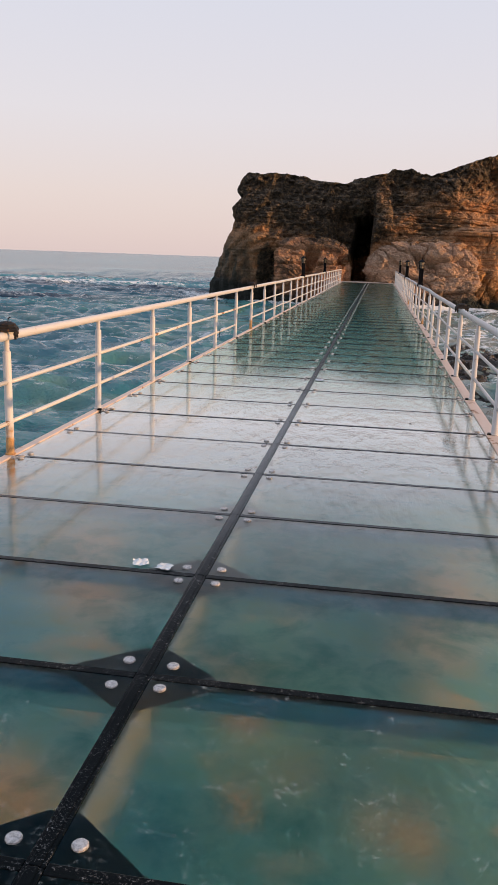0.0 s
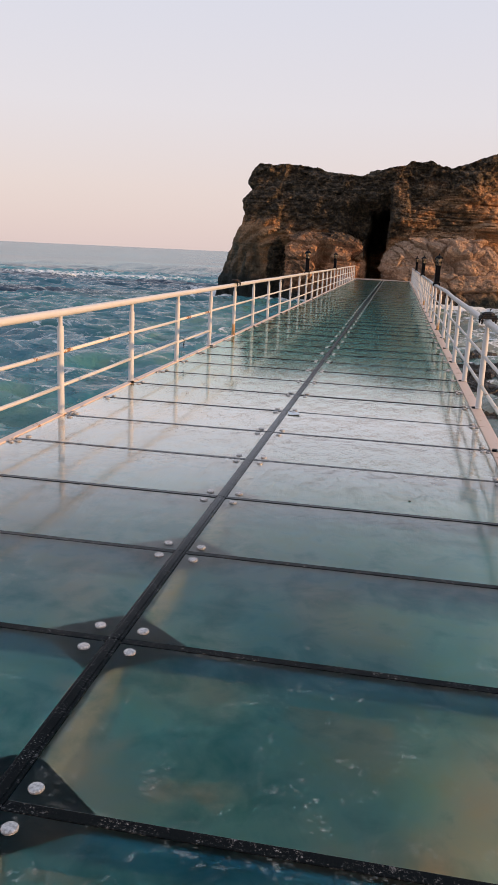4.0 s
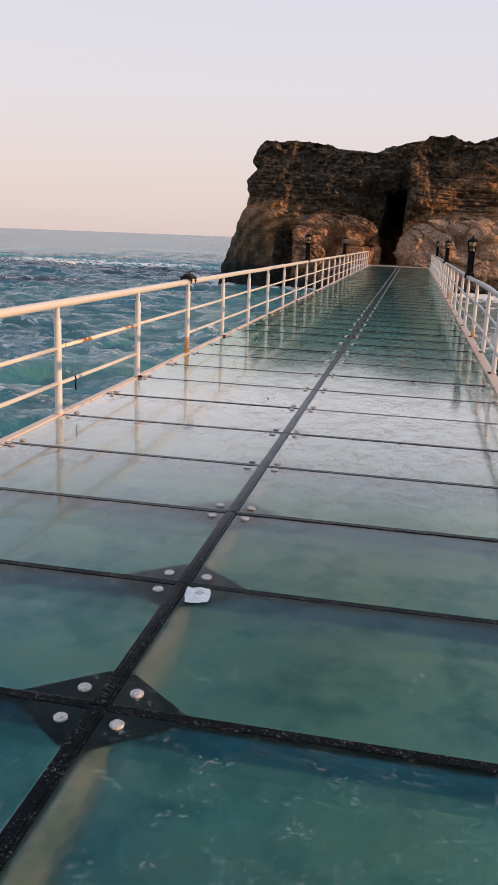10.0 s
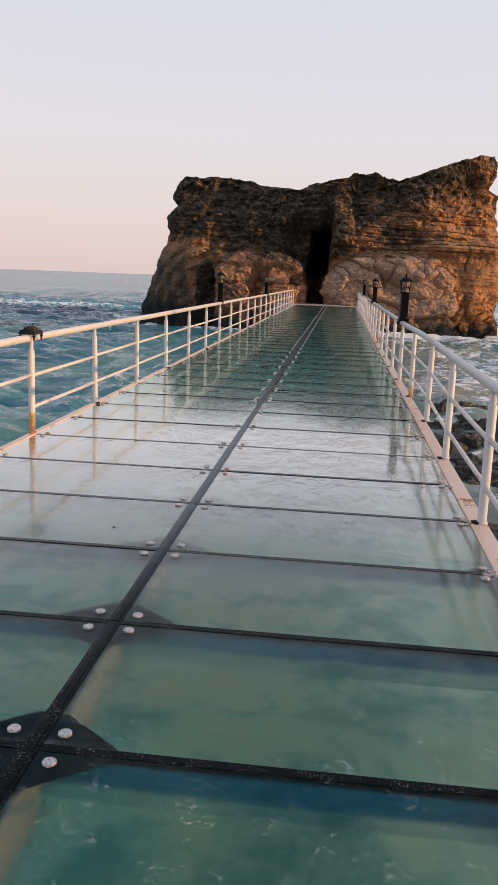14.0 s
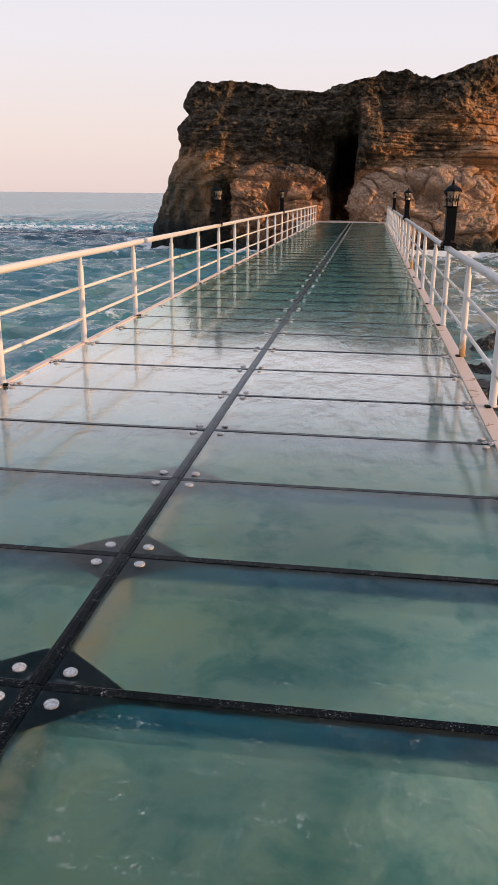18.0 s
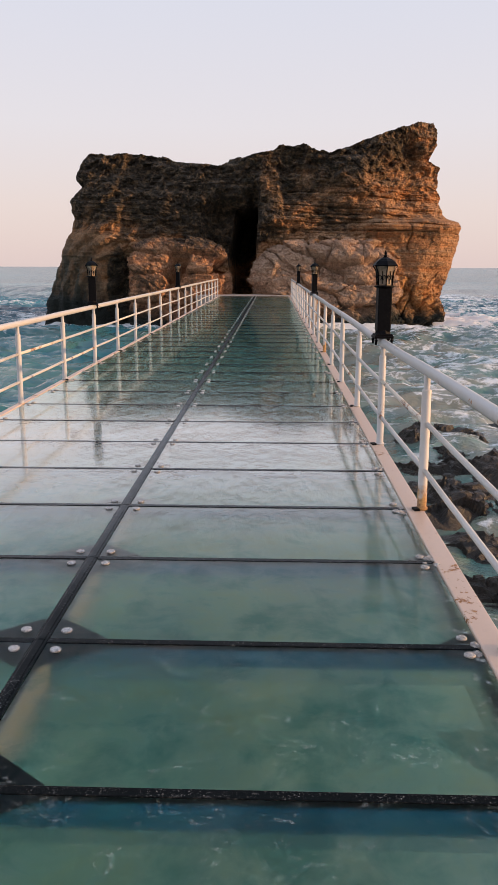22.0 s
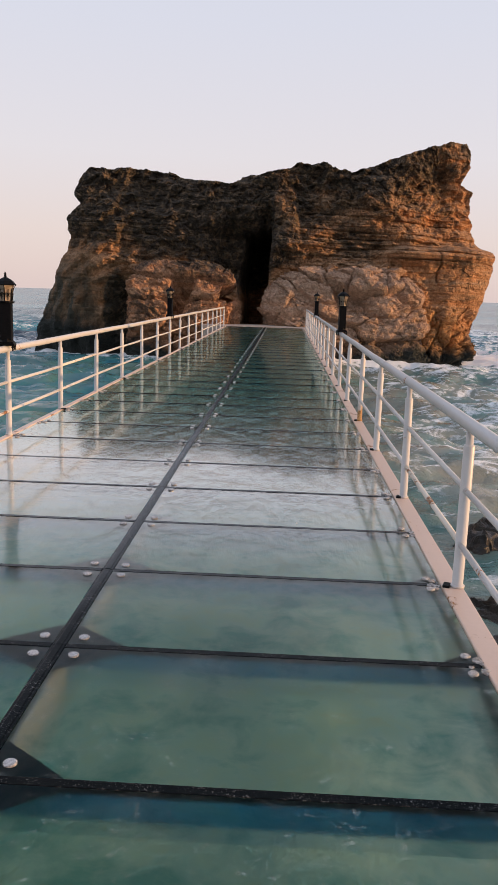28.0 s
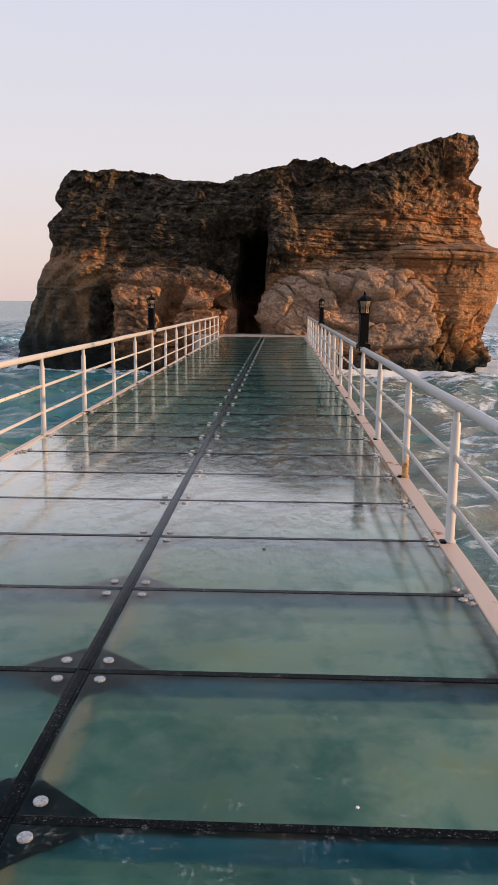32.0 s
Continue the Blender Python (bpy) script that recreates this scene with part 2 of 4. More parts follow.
def make_glass():
    """Wet, scuffed deck glass: a frosted tinted sheet that blurs what lies deep below, white scuffs, a mirror gloss."""
    m = bpy.data.materials.new("deck_glass")
    m.use_nodes = True
    n, l = m.node_tree.nodes, m.node_tree.links
    n.clear()
    out = n.new("ShaderNodeOutputMaterial")
    v = world_coords(n, l)
    ob = n.new("ShaderNodeObjectInfo")
    big = noise_tex(n, l, v, 0.9, 4, 0.6)
    mid = noise_tex(n, l, v, 4.5, 5, 0.6, 0.4)
    fine = noise_tex(n, l, v, 80, 6, 0.75, 0.6)
    clear = n.new("ShaderNodeBsdfTransparent")
    clear.inputs[0].default_value = (0.86, 0.98, 0.97, 1)
    frost = n.new("ShaderNodeBsdfRefraction")
    frost.inputs["Color"].default_value = (0.86, 0.98, 0.97, 1)
    frost.inputs["Roughness"].default_value = 0.42
    frost.inputs["IOR"].default_value = 1.22
    # stained interlayer
    stain = calc(n, l, "ADD", calc(n, l, "MULTIPLY", noise_tex(n, l, v, 1.3, 4, 0.6), 0.55), calc(n, l, "MULTIPLY", mid, 0.45))
    tint = ramp(n, l, stain, [(0.40, (0.44, 0.70, 0.75)), (0.51, (0.88, 0.98, 0.98)), (0.60, (0.94, 0.98, 0.90)), (0.70, (1.0, 0.90, 0.72))])
    l.new(tint, clear.inputs[0])
    l.new(tint, frost.inputs["Color"])
    sheet = n.new("ShaderNodeMixShader")
    sheet.inputs[0].default_value = 0.70
    l.new(clear.outputs[0], sheet.inputs[1])
    l.new(frost.outputs[0], sheet.inputs[2])
    film = n.new("ShaderNodeBsdfDiffuse")
    cloud = noise_tex(n, l, v, 1.5, 4, 0.55)
    tones = ramp(n, l, cloud, [(0.36, (0.14, 0.29, 0.32)), (0.50, (0.28, 0.38, 0.34)), (0.62, (0.48, 0.43, 0.33)), (0.72, (0.62, 0.38, 0.22))])
    l.new(tones, film.inputs[0])
    scuff = n.new("ShaderNodeBsdfDiffuse")
    scuff.inputs[0].default_value = (0.84, 0.87, 0.84, 1)
    veil = ramp(n, l, calc(n, l, "ADD", calc(n, l, "MULTIPLY", cloud, 0.6), calc(n, l, "MULTIPLY", big, 0.4)), [(0.42, (0.002,) * 3), (0.54, (0.014,) * 3), (0.66, (0.05,) * 3)])
    haze = calc(n, l, "ADD", veil, calc(n, l, "MULTIPLY", ob.outputs["Random"], 0.008))
    body, marked, face = n.new("ShaderNodeMixShader"), n.new("ShaderNodeMixShader"), n.new("ShaderNodeMixShader")
    l.new(haze, body.inputs[0])
    l.new(sheet.outputs[0], body.inputs[1])
    l.new(film.outputs[0], body.inputs[2])
    # fine curled scratches in loose clusters, and pinprick dots
    spots = noise_tex(n, l, v, 6.5, 5, 0.7)
    patch = ramp(n, l, spots, grey(0.50, 0.66))
    curls = noise_tex(n, l, world_coords(n, l, (1, 1.25, 1)), 200, 4, 0.65, 1.4)
    ridge = calc(n, l, "SUBTRACT", 1.0, calc(n, l, "MULTIPLY", calc(n, l, "ABSOLUTE", calc(n, l, "SUBTRACT", curls, 0.5)), 19.0))
    ridge = calc(n, l, "MULTIPLY", calc(n, l, "MAXIMUM", ridge, 0.0), ramp(n, l, noise_tex(n, l, v, 40, 4, 0.65), grey(0.52, 0.62)))
    flecks = calc(n, l, "MULTIPLY", ridge, patch)
    dots = calc(n, l, "MULTIPLY", ramp(n, l, fine, grey(0.64, 0.69)), ramp(n, l, mid, grey(0.46, 0.66)))
    # salt gathers along the kerbs
    geo, sep = n.new("ShaderNodeNewGeometry"), n.new("ShaderNodeSeparateXYZ")
    l.new(geo.outputs["Position"], sep.inputs[0])
    edge = ramp(n, l, calc(n, l, "MULTIPLY", calc(n, l, "ABSOLUTE", sep.outputs["X"]), 0.5), grey(0.85, 0.95))
    salt = calc(n, l, "MULTIPLY", edge, ramp(n, l, noise_tex(n, l, v, 16, 6, 0.7), grey(0.55, 0.68)))
    flecks = calc(n, l, "MAXIMUM", flecks, salt)
    mark = calc(n, l, "MULTIPLY", calc(n, l, "MAXIMUM", flecks, calc(n, l, "MULTIPLY", dots, 0.9)), 0.72)
    l.new(mark, marked.inputs[0])
    l.new(body.outputs[0], marked.inputs[1])
    l.new(scuff.outputs[0], marked.inputs[2])
    gloss = n.new("ShaderNodeBsdfGlossy")
    gloss.inputs["Roughness"].default_value = 0.085
    fres = n.new("ShaderNodeFresnel")
    fres.inputs["IOR"].default_value = 1.52
    l.new(ramp(n, l, fres.outputs[0], [(0.34, (1.0, 0.965, 0.945)), (0.55, (0.90, 0.93, 0.90))]), gloss.inputs["Color"])
    # both faces of the wet sheet mirror more towards grazing, until ripples break the mirror up
    both = ramp(n, l, fres.outputs[0], [(0.05, (0.0,) * 3), (0.09, (0.012,) * 3), (0.13, (0.07,) * 3), (0.18, (0.21,) * 3), (0.26, (0.62,) * 3), (0.34, (0.86,) * 3), (0.46, (0.84,) * 3), (0.62, (0.70,) * 3), (1.0, (0.64,) * 3)])
    waves = noise_tex(n, l, world_coords(n, l, (2.2, 11, 1)), 1.0, 3, 0.5)
    bump(n, l, calc(n, l, "ADD", waves, calc(n, l, "MULTIPLY", fine, 0.03)), 0.06, 0.004, gloss.inputs["Normal"])
    # the lower face mirrors through the green sheet, broken up by drops
    under = n.new("ShaderNodeBsdfGlossy")
    l.new(ramp(n, l, fres.outputs[0], [(0.34, (0.90, 0.96, 0.94)), (0.52, (0.36, 0.80, 0.73))]), under.inputs["Color"])
    under.inputs["Roughness"].default_value = 0.06
    drops = noise_tex(n, l, world_coords(n, l, (6.5, 2.4, 1)), 1.0, 4, 0.6)
    bump(n, l, drops, 1.0, 0.055, under.inputs["Normal"])
    mirror = n.new("ShaderNodeMixShader")
    mirror.inputs[0].default_value = 0.42
    l.new(gloss.outputs[0], mirror.inputs[1])
    l.new(under.outputs[0], mirror.inputs[2])
    l.new(both, face.inputs[0])
    l.new(marked.outputs[0], face.inputs[1])
    l.new(mirror.outputs[0], face.inputs[2])
    l.new(face.outputs[0], out.inputs[0])
    return m


GLASS = make_glass()
m = bpy.data.materials.new("glass_edge")
m.use_nodes = True
n, l = m.node_tree.nodes, m.node_tree.links
n.clear()
o, t = n.new("ShaderNodeOutputMaterial"), n.new("ShaderNodeBsdfTransparent")
t.inputs[0].default_value = (0.90, 0.97, 0.96, 1)
l.new(t.outputs[0], o.inputs[0])
GLASS_EDGE = m


def make_water():
    """Shallow teal water over sand with painted orange sun glints by the pier, deep blue further out, foam round the
    rocks.
    """
    m, n, l, p = material("sea_water", 0.06)
    geo = n.new("ShaderNodeNewGeometry")
    sep = n.new("ShaderNodeSeparateXYZ")
    l.new(geo.outputs["Position"], sep.inputs[0])
    px, py, pz = sep.outputs
    patch = noise_tex(n, l, world_coords(n, l, (0.6, 1, 0)), 0.17, 5, 0.6)
    mott = noise_tex(n, l, world_coords(n, l, (1, 1, 0)), 0.75, 4, 0.55)
    both = calc(n, l, "ADD", calc(n, l, "MULTIPLY", patch, 0.55), calc(n, l, "MULTIPLY", mott, 0.45))
    sand = ramp(n, l, calc(n, l, "MULTIPLY", px, 0.1), [(0.2, (0, 0, 0)), (0.32, (1, 1, 1)), (0.9, (1, 1, 1)), (1.0, (0.4,) * 3)])
    shelf = ramp(n, l, calc(n, l, "MULTIPLY", py, 0.02), [(0.04, (0.20,) * 3), (0.09, (0.13,) * 3), (0.12, (0.0,) * 3), (0.17, (0.07,) * 3), (0.22, (0.17,) * 3), (0.30, (0.42,) * 3), (0.36, (0.20,) * 3), (0.43, (0.24,) * 3), (0.48, (0.28,) * 3), (0.53, (0.28,) * 3), (0.72, (0.40,) * 3)])
    inner = ramp(n, l, calc(n, l, "ABSOLUTE", calc(n, l, "MULTIPLY", px, 0.25)), [(0.52, (1, 1, 1)), (0.80, (0.5,) * 3)])
    shelf = calc(n, l, "MULTIPLY", shelf, inner)
    both = calc(n, l, "ADD", calc(n, l, "ADD", both, calc(n, l, "ADD", calc(n, l, "MULTIPLY", shelf, 0.9), -0.02)), calc(n, l, "ADD", calc(n, l, "MULTIPLY", sand, 0.07), calc(n, l, "MINIMUM", calc(n, l, "MAXIMUM", calc(n, l, "MULTIPLY", px, 0.028), -0.06), 0.06)))
    body = ramp(n, l, both, [(0.34, (0.004, 0.030, 0.042)), (0.42, (0.012, 0.085, 0.11)), (0.50, (0.028, 0.165, 0.205)), (0.60, (0.068, 0.205, 0.195)), (0.68, (0.12, 0.225, 0.175)), (0.78, (0.18, 0.255, 0.20)), (0.95, (0.33, 0.46, 0.39))])
    glints = noise_tex(n, l, world_coords(n, l, (1, 1, 0)), 1.0, 2.5, 0.5)
    shoal = calc(n, l, "MULTIPLY", sand, ramp(n, l, calc(n, l, "ADD", calc(n, l, "MULTIPLY", patch, 0.5), calc(n, l, "MULTIPLY", mott, 0.5)), grey(0.44, 0.56)))
    body = mix(n, l, calc(n, l, "MULTIPLY", shoal, 0.75), body, (0.30, 0.23, 0.15))
    # low sun glinting on waves, painted as orange patches in the near water
    warm = ramp(n, l, glints, grey(0.53, 0.63))
    body = mix(n, l, calc(n, l, "MULTIPLY", warm, ramp(n, l, calc(n, l, "MULTIPLY", py, 0.1), [(0.3, (1, 1, 1)), (0.8, (0.0,) * 3)])), body, (0.62, 0.24, 0.08))
    # deeper just outside the pier
    body = mix(n, l, ramp(n, l, calc(n, l, "ABSOLUTE", calc(n, l, "MULTIPLY", px, 0.1)), [(0.22, (0,) * 3), (0.34, (0.25,) * 3)]), body, (0.010, 0.075, 0.095))
    far = noise_tex(n, l, world_coords(n, l, (0.35, 1, 0)), 0.04, 4, 0.6)
    deep = ramp(n, l, far, [(0.42, (0.003, 0.020, 0.045)), (0.50, (0.016, 0.11, 0.145)), (0.62, (0.05, 0.25, 0.28))])
    out = calc(n, l, "SQRT", calc(n, l, "ADD", calc(n, l, "MULTIPLY", px, px), calc(n, l, "POWER", calc(n, l, "MAXIMUM", calc(n, l, "ADD", py, -50.0), 0.0), 2.0)))
    colour = mix(n, l, ramp(n, l, calc(n, l, "MULTIPLY", out, 0.02), grey(0.16, 0.5)), body, deep)
    dx = calc(n, l, "DIVIDE", calc(n, l, "ADD", px, 0.6), 13.6)
    dy = calc(n, l, "DIVIDE", calc(n, l, "ADD", py, -69.0), 9.2)
    ring = calc(n, l, "SQRT", calc(n, l, "ADD", calc(n, l, "MULTIPLY", dx, dx), calc(n, l, "MULTIPLY", dy, dy)))
    near = ramp(n, l, calc(n, l, "MULTIPLY", ring, 0.5), [(0.48, (1, 1, 1)), (0.66, (0, 0, 0))])
    lace = noise_tex(n, l, world_coords(n, l, (0.5, 1, 0)), 2.4, 8, 0.72, 0.35)
    level = calc(n, l, "ADD", lace, calc(n, l, "MULTIPLY", near, 0.31))
    ex = calc(n, l, "DIVIDE", calc(n, l, "ADD", px, 34.0), 16.0)
    ey = calc(n, l, "DIVIDE", calc(n, l, "ADD", py, -90.0), 9.0)
    bank = calc(n, l, "MAXIMUM", calc(n, l, "SUBTRACT", 1.0, calc(n, l, "ADD", calc(n, l, "MULTIPLY", ex, ex), calc(n, l, "MULTIPLY", ey, ey))), 0.0)
    level = calc(n, l, "ADD", level, calc(n, l, "MULTIPLY", bank, 0.22))
    level = calc(n, l, "ADD", level, calc(n, l, "MULTIPLY", calc(n, l, "ADD", pz, -SEA), 0.24))
    east = ramp(n, l, calc(n, l, "MULTIPLY", px, 0.1), grey(0.25, 0.6))
    level = calc(n, l, "ADD", level, calc(n, l, "MULTIPLY", east, 0.115))
    # sheltered below the deck
    lee = ramp(n, l, calc(n, l, "ABSOLUTE", calc(n, l, "MULTIPLY", px, 0.25)), [(0.50, (1, 1, 1)), (0.62, (0, 0, 0))])
    level = calc(n, l, "SUBTRACT", level, calc(n, l, "MULTIPLY", lee, 0.3))
    surf = ramp(n, l, calc(n, l, "MULTIPLY", ring, 0.5), [(0.50, (1, 1, 1)), (0.555, (0, 0, 0))])
    level = calc(n, l, "ADD", level, calc(n, l, "MULTIPLY", surf, 0.17))
    level = calc(n, l, "SUBTRACT", level, ramp(n, l, calc(n, l, "MULTIPLY", out, 0.005), [(0.3, (0,) * 3), (0.7, (0.3,) * 3)]))
    foam = ramp(n, l, level, grey(0.62, 0.73))
    l.new(mix(n, l, foam, colour, (0.80, 0.80, 0.79)), p.inputs["Base Color"])
    far_rough = ramp(n, l, calc(n, l, "MULTIPLY", py, 0.005), [(0.40, (0.05,) * 3), (0.60, (0.17,) * 3), (1.0, (0.22,) * 3)])
    l.new(calc(n, l, "MAXIMUM", far_rough, ramp(n, l, foam, [(0, (0.05,) * 3), (1, (0.7,) * 3)])), p.inputs["Roughness"])
    p.inputs["IOR"].default_value = 1.33
    p.inputs["Specular IOR Level"].default_value = 0.6
    p.inputs["Specular Tint"].default_value = (0.84, 0.94, 1.0, 1)
    r1 = noise_tex(n, l, world_coords(n, l, (0.6, 1, 0.3)), 2.3, 6, 0.66)
    r2 = noise_tex(n, l, world_coords(n, l, (0.5, 1, 0.3)), 0.25, 4, 0.6)
    b = bump(n, l, calc(n, l, "ADD", calc(n, l, "MULTIPLY", r1, 0.40), calc(n, l, "MULTIPLY", r2, 0.6)), 1.0, 0.85, p.inputs["Normal"])
    # calmer in the lee of the pier
    lee_side = ramp(n, l, calc(n, l, "MULTIPLY", px, 0.1), [(0.15, (0.55,) * 3), (0.35, (0.45,) * 3)])
    offing = ramp(n, l, calc(n, l, "MULTIPLY", py, 0.005), [(0.35, (1.0,) * 3), (0.50, (0.42,) * 3), (1.0, (0.34,) * 3)])
    l.new(calc(n, l, "MULTIPLY", lee_side, offing), b.inputs["Strength"])
    return m


WATER = make_water()


def make_rock(name, light, warm, dark, crust, strata=1.0, extra=0.0):
    """Weathered layered sandstone: warm and pale beds, a black lichen crust in patches, painted shade in a niche, dark
    wet algae near the waterline.
    """
    m, n, l, p = material(name, 0.92)
    v = world_coords(n, l)
    geo, sep = n.new("ShaderNodeNewGeometry"), n.new("ShaderNodeSeparateXYZ")
    l.new(geo.outputs["Position"], sep.inputs[0])
    px, _, pz = sep.outputs
    bed = noise_tex(n, l, world_coords(n, l, (0.10, 0.10, 1.9)), 1.0, 8, 0.62, 0.8)
    thin = noise_tex(n, l, world_coords(n, l, (0.25, 0.25, 6.5)), 1.0, 5, 0.6, 0.5)
    blot = noise_tex(n, l, v, 0.42, 6, 0.6, 0.3)
    spot = noise_tex(n, l, v, 1.9, 5, 0.62, 0.4)
    grain = noise_tex(n, l, v, 7.0, 8, 0.7)
    c = mix(n, l, ramp(n, l, bed, grey(0.36, 0.64)), warm, light)
    c = mix(n, l, calc(n, l, "MULTIPLY", ramp(n, l, spot, grey(0.46, 0.70)), 0.6), c, tuple(0.50 * a for a in warm))
    c = mix(n, l, calc(n, l, "MULTIPLY", ramp(n, l, thin, grey(0.56, 0.66)), 0.55 * strata), c, tuple(0.28 * a for a in warm))
    c = mix(n, l, calc(n, l, "MULTIPLY", ramp(n, l, grain, grey(0.42, 0.66)), 0.75), c, tuple(0.36 * a for a in warm))
    # the black crust grows on the upper, western beds and along the crest
    west = ramp(n, l, calc(n, l, "MULTIPLY", calc(n, l, "ADD", px, 14.0), 0.04), [(0.14, (0.35,) * 3), (0.22, (1,) * 3), (0.52, (1,) * 3), (0.57, (0.30,) * 3), (0.62, (0.36,) * 3), (0.78, (0.22,) * 3), (1.0, (0.0,) * 3)])
    high = ramp(n, l, calc(n, l, "MULTIPLY", pz, 0.1), [(0.26, (0,) * 3), (0.44, (1,) * 3)])
    crest = ramp(n, l, calc(n, l, "MULTIPLY", calc(n, l, "ADD", pz, calc(n, l, "MULTIPLY", px, -0.10)), 0.1), [(0.50, (0,) * 3), (0.78, (0.24,) * 3)])
    bias = calc(n, l, "ADD", calc(n, l, "MULTIPLY", calc(n, l, "MULTIPLY", west, high), 0.30), crest)
    # crust level raised in an oval round the cleft, turning it black
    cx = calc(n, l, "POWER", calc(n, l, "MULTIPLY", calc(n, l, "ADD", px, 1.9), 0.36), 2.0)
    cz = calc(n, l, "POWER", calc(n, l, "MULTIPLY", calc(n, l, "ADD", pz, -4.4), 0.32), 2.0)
    cleft_oval = calc(n, l, "MAXIMUM", calc(n, l, "SUBTRACT", 1.0, calc(n, l, "ADD", cx, cz)), 0.0)
    # painted shade: crust level raised to blacken the niche beside the western boulder
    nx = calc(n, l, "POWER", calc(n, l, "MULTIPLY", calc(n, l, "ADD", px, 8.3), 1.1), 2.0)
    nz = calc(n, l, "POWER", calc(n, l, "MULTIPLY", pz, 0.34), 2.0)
    niche_shade = calc(n, l, "MAXIMUM", calc(n, l, "SUBTRACT", 1.0, calc(n, l, "ADD", nx, nz)), 0.0)
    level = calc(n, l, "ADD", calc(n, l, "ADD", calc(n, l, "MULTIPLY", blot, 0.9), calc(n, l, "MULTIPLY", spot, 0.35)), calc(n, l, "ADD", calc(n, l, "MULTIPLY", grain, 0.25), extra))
    level = calc(n, l, "ADD", level, calc(n, l, "MULTIPLY", calc(n, l, "ADD", bias, calc(n, l, "ADD", calc(n, l, "MULTIPLY", cleft_oval, 0.6), calc(n, l, "MULTIPLY", niche_shade, 0.8))), crust))
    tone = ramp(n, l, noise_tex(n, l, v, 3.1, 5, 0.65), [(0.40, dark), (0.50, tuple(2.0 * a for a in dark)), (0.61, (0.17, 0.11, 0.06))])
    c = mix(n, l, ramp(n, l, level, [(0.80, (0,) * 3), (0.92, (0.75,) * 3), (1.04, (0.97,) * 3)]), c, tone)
    # grey and olive streaks running down the western slab, and weed reaching higher there
    far_west = ramp(n, l, calc(n, l, "MULTIPLY", px, -0.05), grey(0.40, 0.52))
    runs = noise_tex(n, l, world_coords(n, l, (1.6, 1.6, 0.22)), 1.0, 5, 0.6, 0.6)
    low = ramp(n, l, calc(n, l, "MULTIPLY", pz, 0.1), [(0.18, (1,) * 3), (0.46, (0,) * 3)])
    c = mix(n, l, calc(n, l, "MULTIPLY", calc(n, l, "MULTIPLY", far_west, low), ramp(n, l, runs, [(0.40, (1.0,) * 3), (0.64, (0.42,) * 3)])), c, (0.075, 0.068, 0.046))
    tide = calc(n, l, "ADD", pz, calc(n, l, "MULTIPLY", far_west, -0.9))
    tide = calc(n, l, "ADD", tide, calc(n, l, "ADD", calc(n, l, "MULTIPLY", blot, -2.4), calc(n, l, "MULTIPLY", spot, -1.0)))
    c = mix(n, l, ramp(n, l, calc(n, l, "MULTIPLY", calc(n, l, "ADD", tide, 3.2), 0.5), [(0.06, (1, 1, 1)), (0.62, (0, 0, 0))]), c, (0.016, 0.020, 0.016))
    l.new(c, p.inputs["Base Color"])
    h = calc(n, l, "ADD", calc(n, l, "ADD", calc(n, l, "MULTIPLY", bed, 0.7 * strata), calc(n, l, "MULTIPLY", thin, 0.35 * strata)), calc(n, l, "ADD", calc(n, l, "MULTIPLY", grain, 0.5), calc(n, l, "MULTIPLY", spot, 0.8)))
    bump(n, l, h, 1.0, 0.36, p.inputs["Normal"])
    return m


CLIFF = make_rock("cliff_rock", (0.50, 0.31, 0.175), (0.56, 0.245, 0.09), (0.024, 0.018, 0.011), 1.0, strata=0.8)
PALE = make_rock("pale_boulder_rock", (0.56, 0.39, 0.28), (0.54, 0.31, 0.185), (0.05, 0.036, 0.026), 0.3, strata=0.4, extra=0.01)
GOLD = make_rock("ochre_boulder_rock", (0.60, 0.33, 0.14), (0.60, 0.25, 0.07), (0.05, 0.035, 0.025), 0.1, strata=0.6)
BROWN = make_rock("brown_boulder_rock", (0.54, 0.31, 0.18), (0.54, 0.24, 0.11), (0.025, 0.02, 0.016), 0.5, strata=0.6, extra=0.08)
m, n, l, p = material("reef_rock", 0.42)
v = world_coords(n, l)
f, g = noise_tex(n, l, v, 1.6, 8, 0.65), noise_tex(n, l, v, 14, 6, 0.7)
l.new(ramp(n, l, calc(n, l, "ADD", calc(n, l, "MULTIPLY", f, 0.6), calc(n, l, "MULTIPLY", g, 0.4)), [(0.35, (0.010, 0.009, 0.008)), (0.55, (0.04, 0.030, 0.022)), (0.70, (0.13, 0.075, 0.045))]), p.inputs["Base Color"])
bump(n, l, g, 0.8, 0.06, p.inputs["Normal"])
REEF = m


# ---- mesh helpers ----
def part(name, bm, mat, parent=None, label=""):
    me = bpy.data.meshes.new(name)
    bm.to_mesh(me)
    bm.free()
    for mt in mat if isinstance(mat, (list, tuple)) else [mat]:
        me.materials.append(mt)
    ob = new(name, me)
    if parent:
        ob.parent = parent
    if label:
        ob["label"] = label
    return ob


def shared(name, me, at, parent, turn=0.0):
    ob = new(name, me)
    ob.parent = parent
    ob.matrix_basis = pose(*at, 0, 0, turn)
    return ob


def surface(name, verts, faces, mat, parent=None, smooth=True, label=""):
    me = bpy.data.meshes.new(name)
    me.from_pydata(verts, [], faces)
    me.materials.append(mat)
    if smooth:
        me.polygons.foreach_set("use_smooth", [True] * len(me.polygons))
    me.update()
    ob = new(name, me)
    if parent:
        ob.parent = parent
    if label:
        ob["label"] = label
    return ob


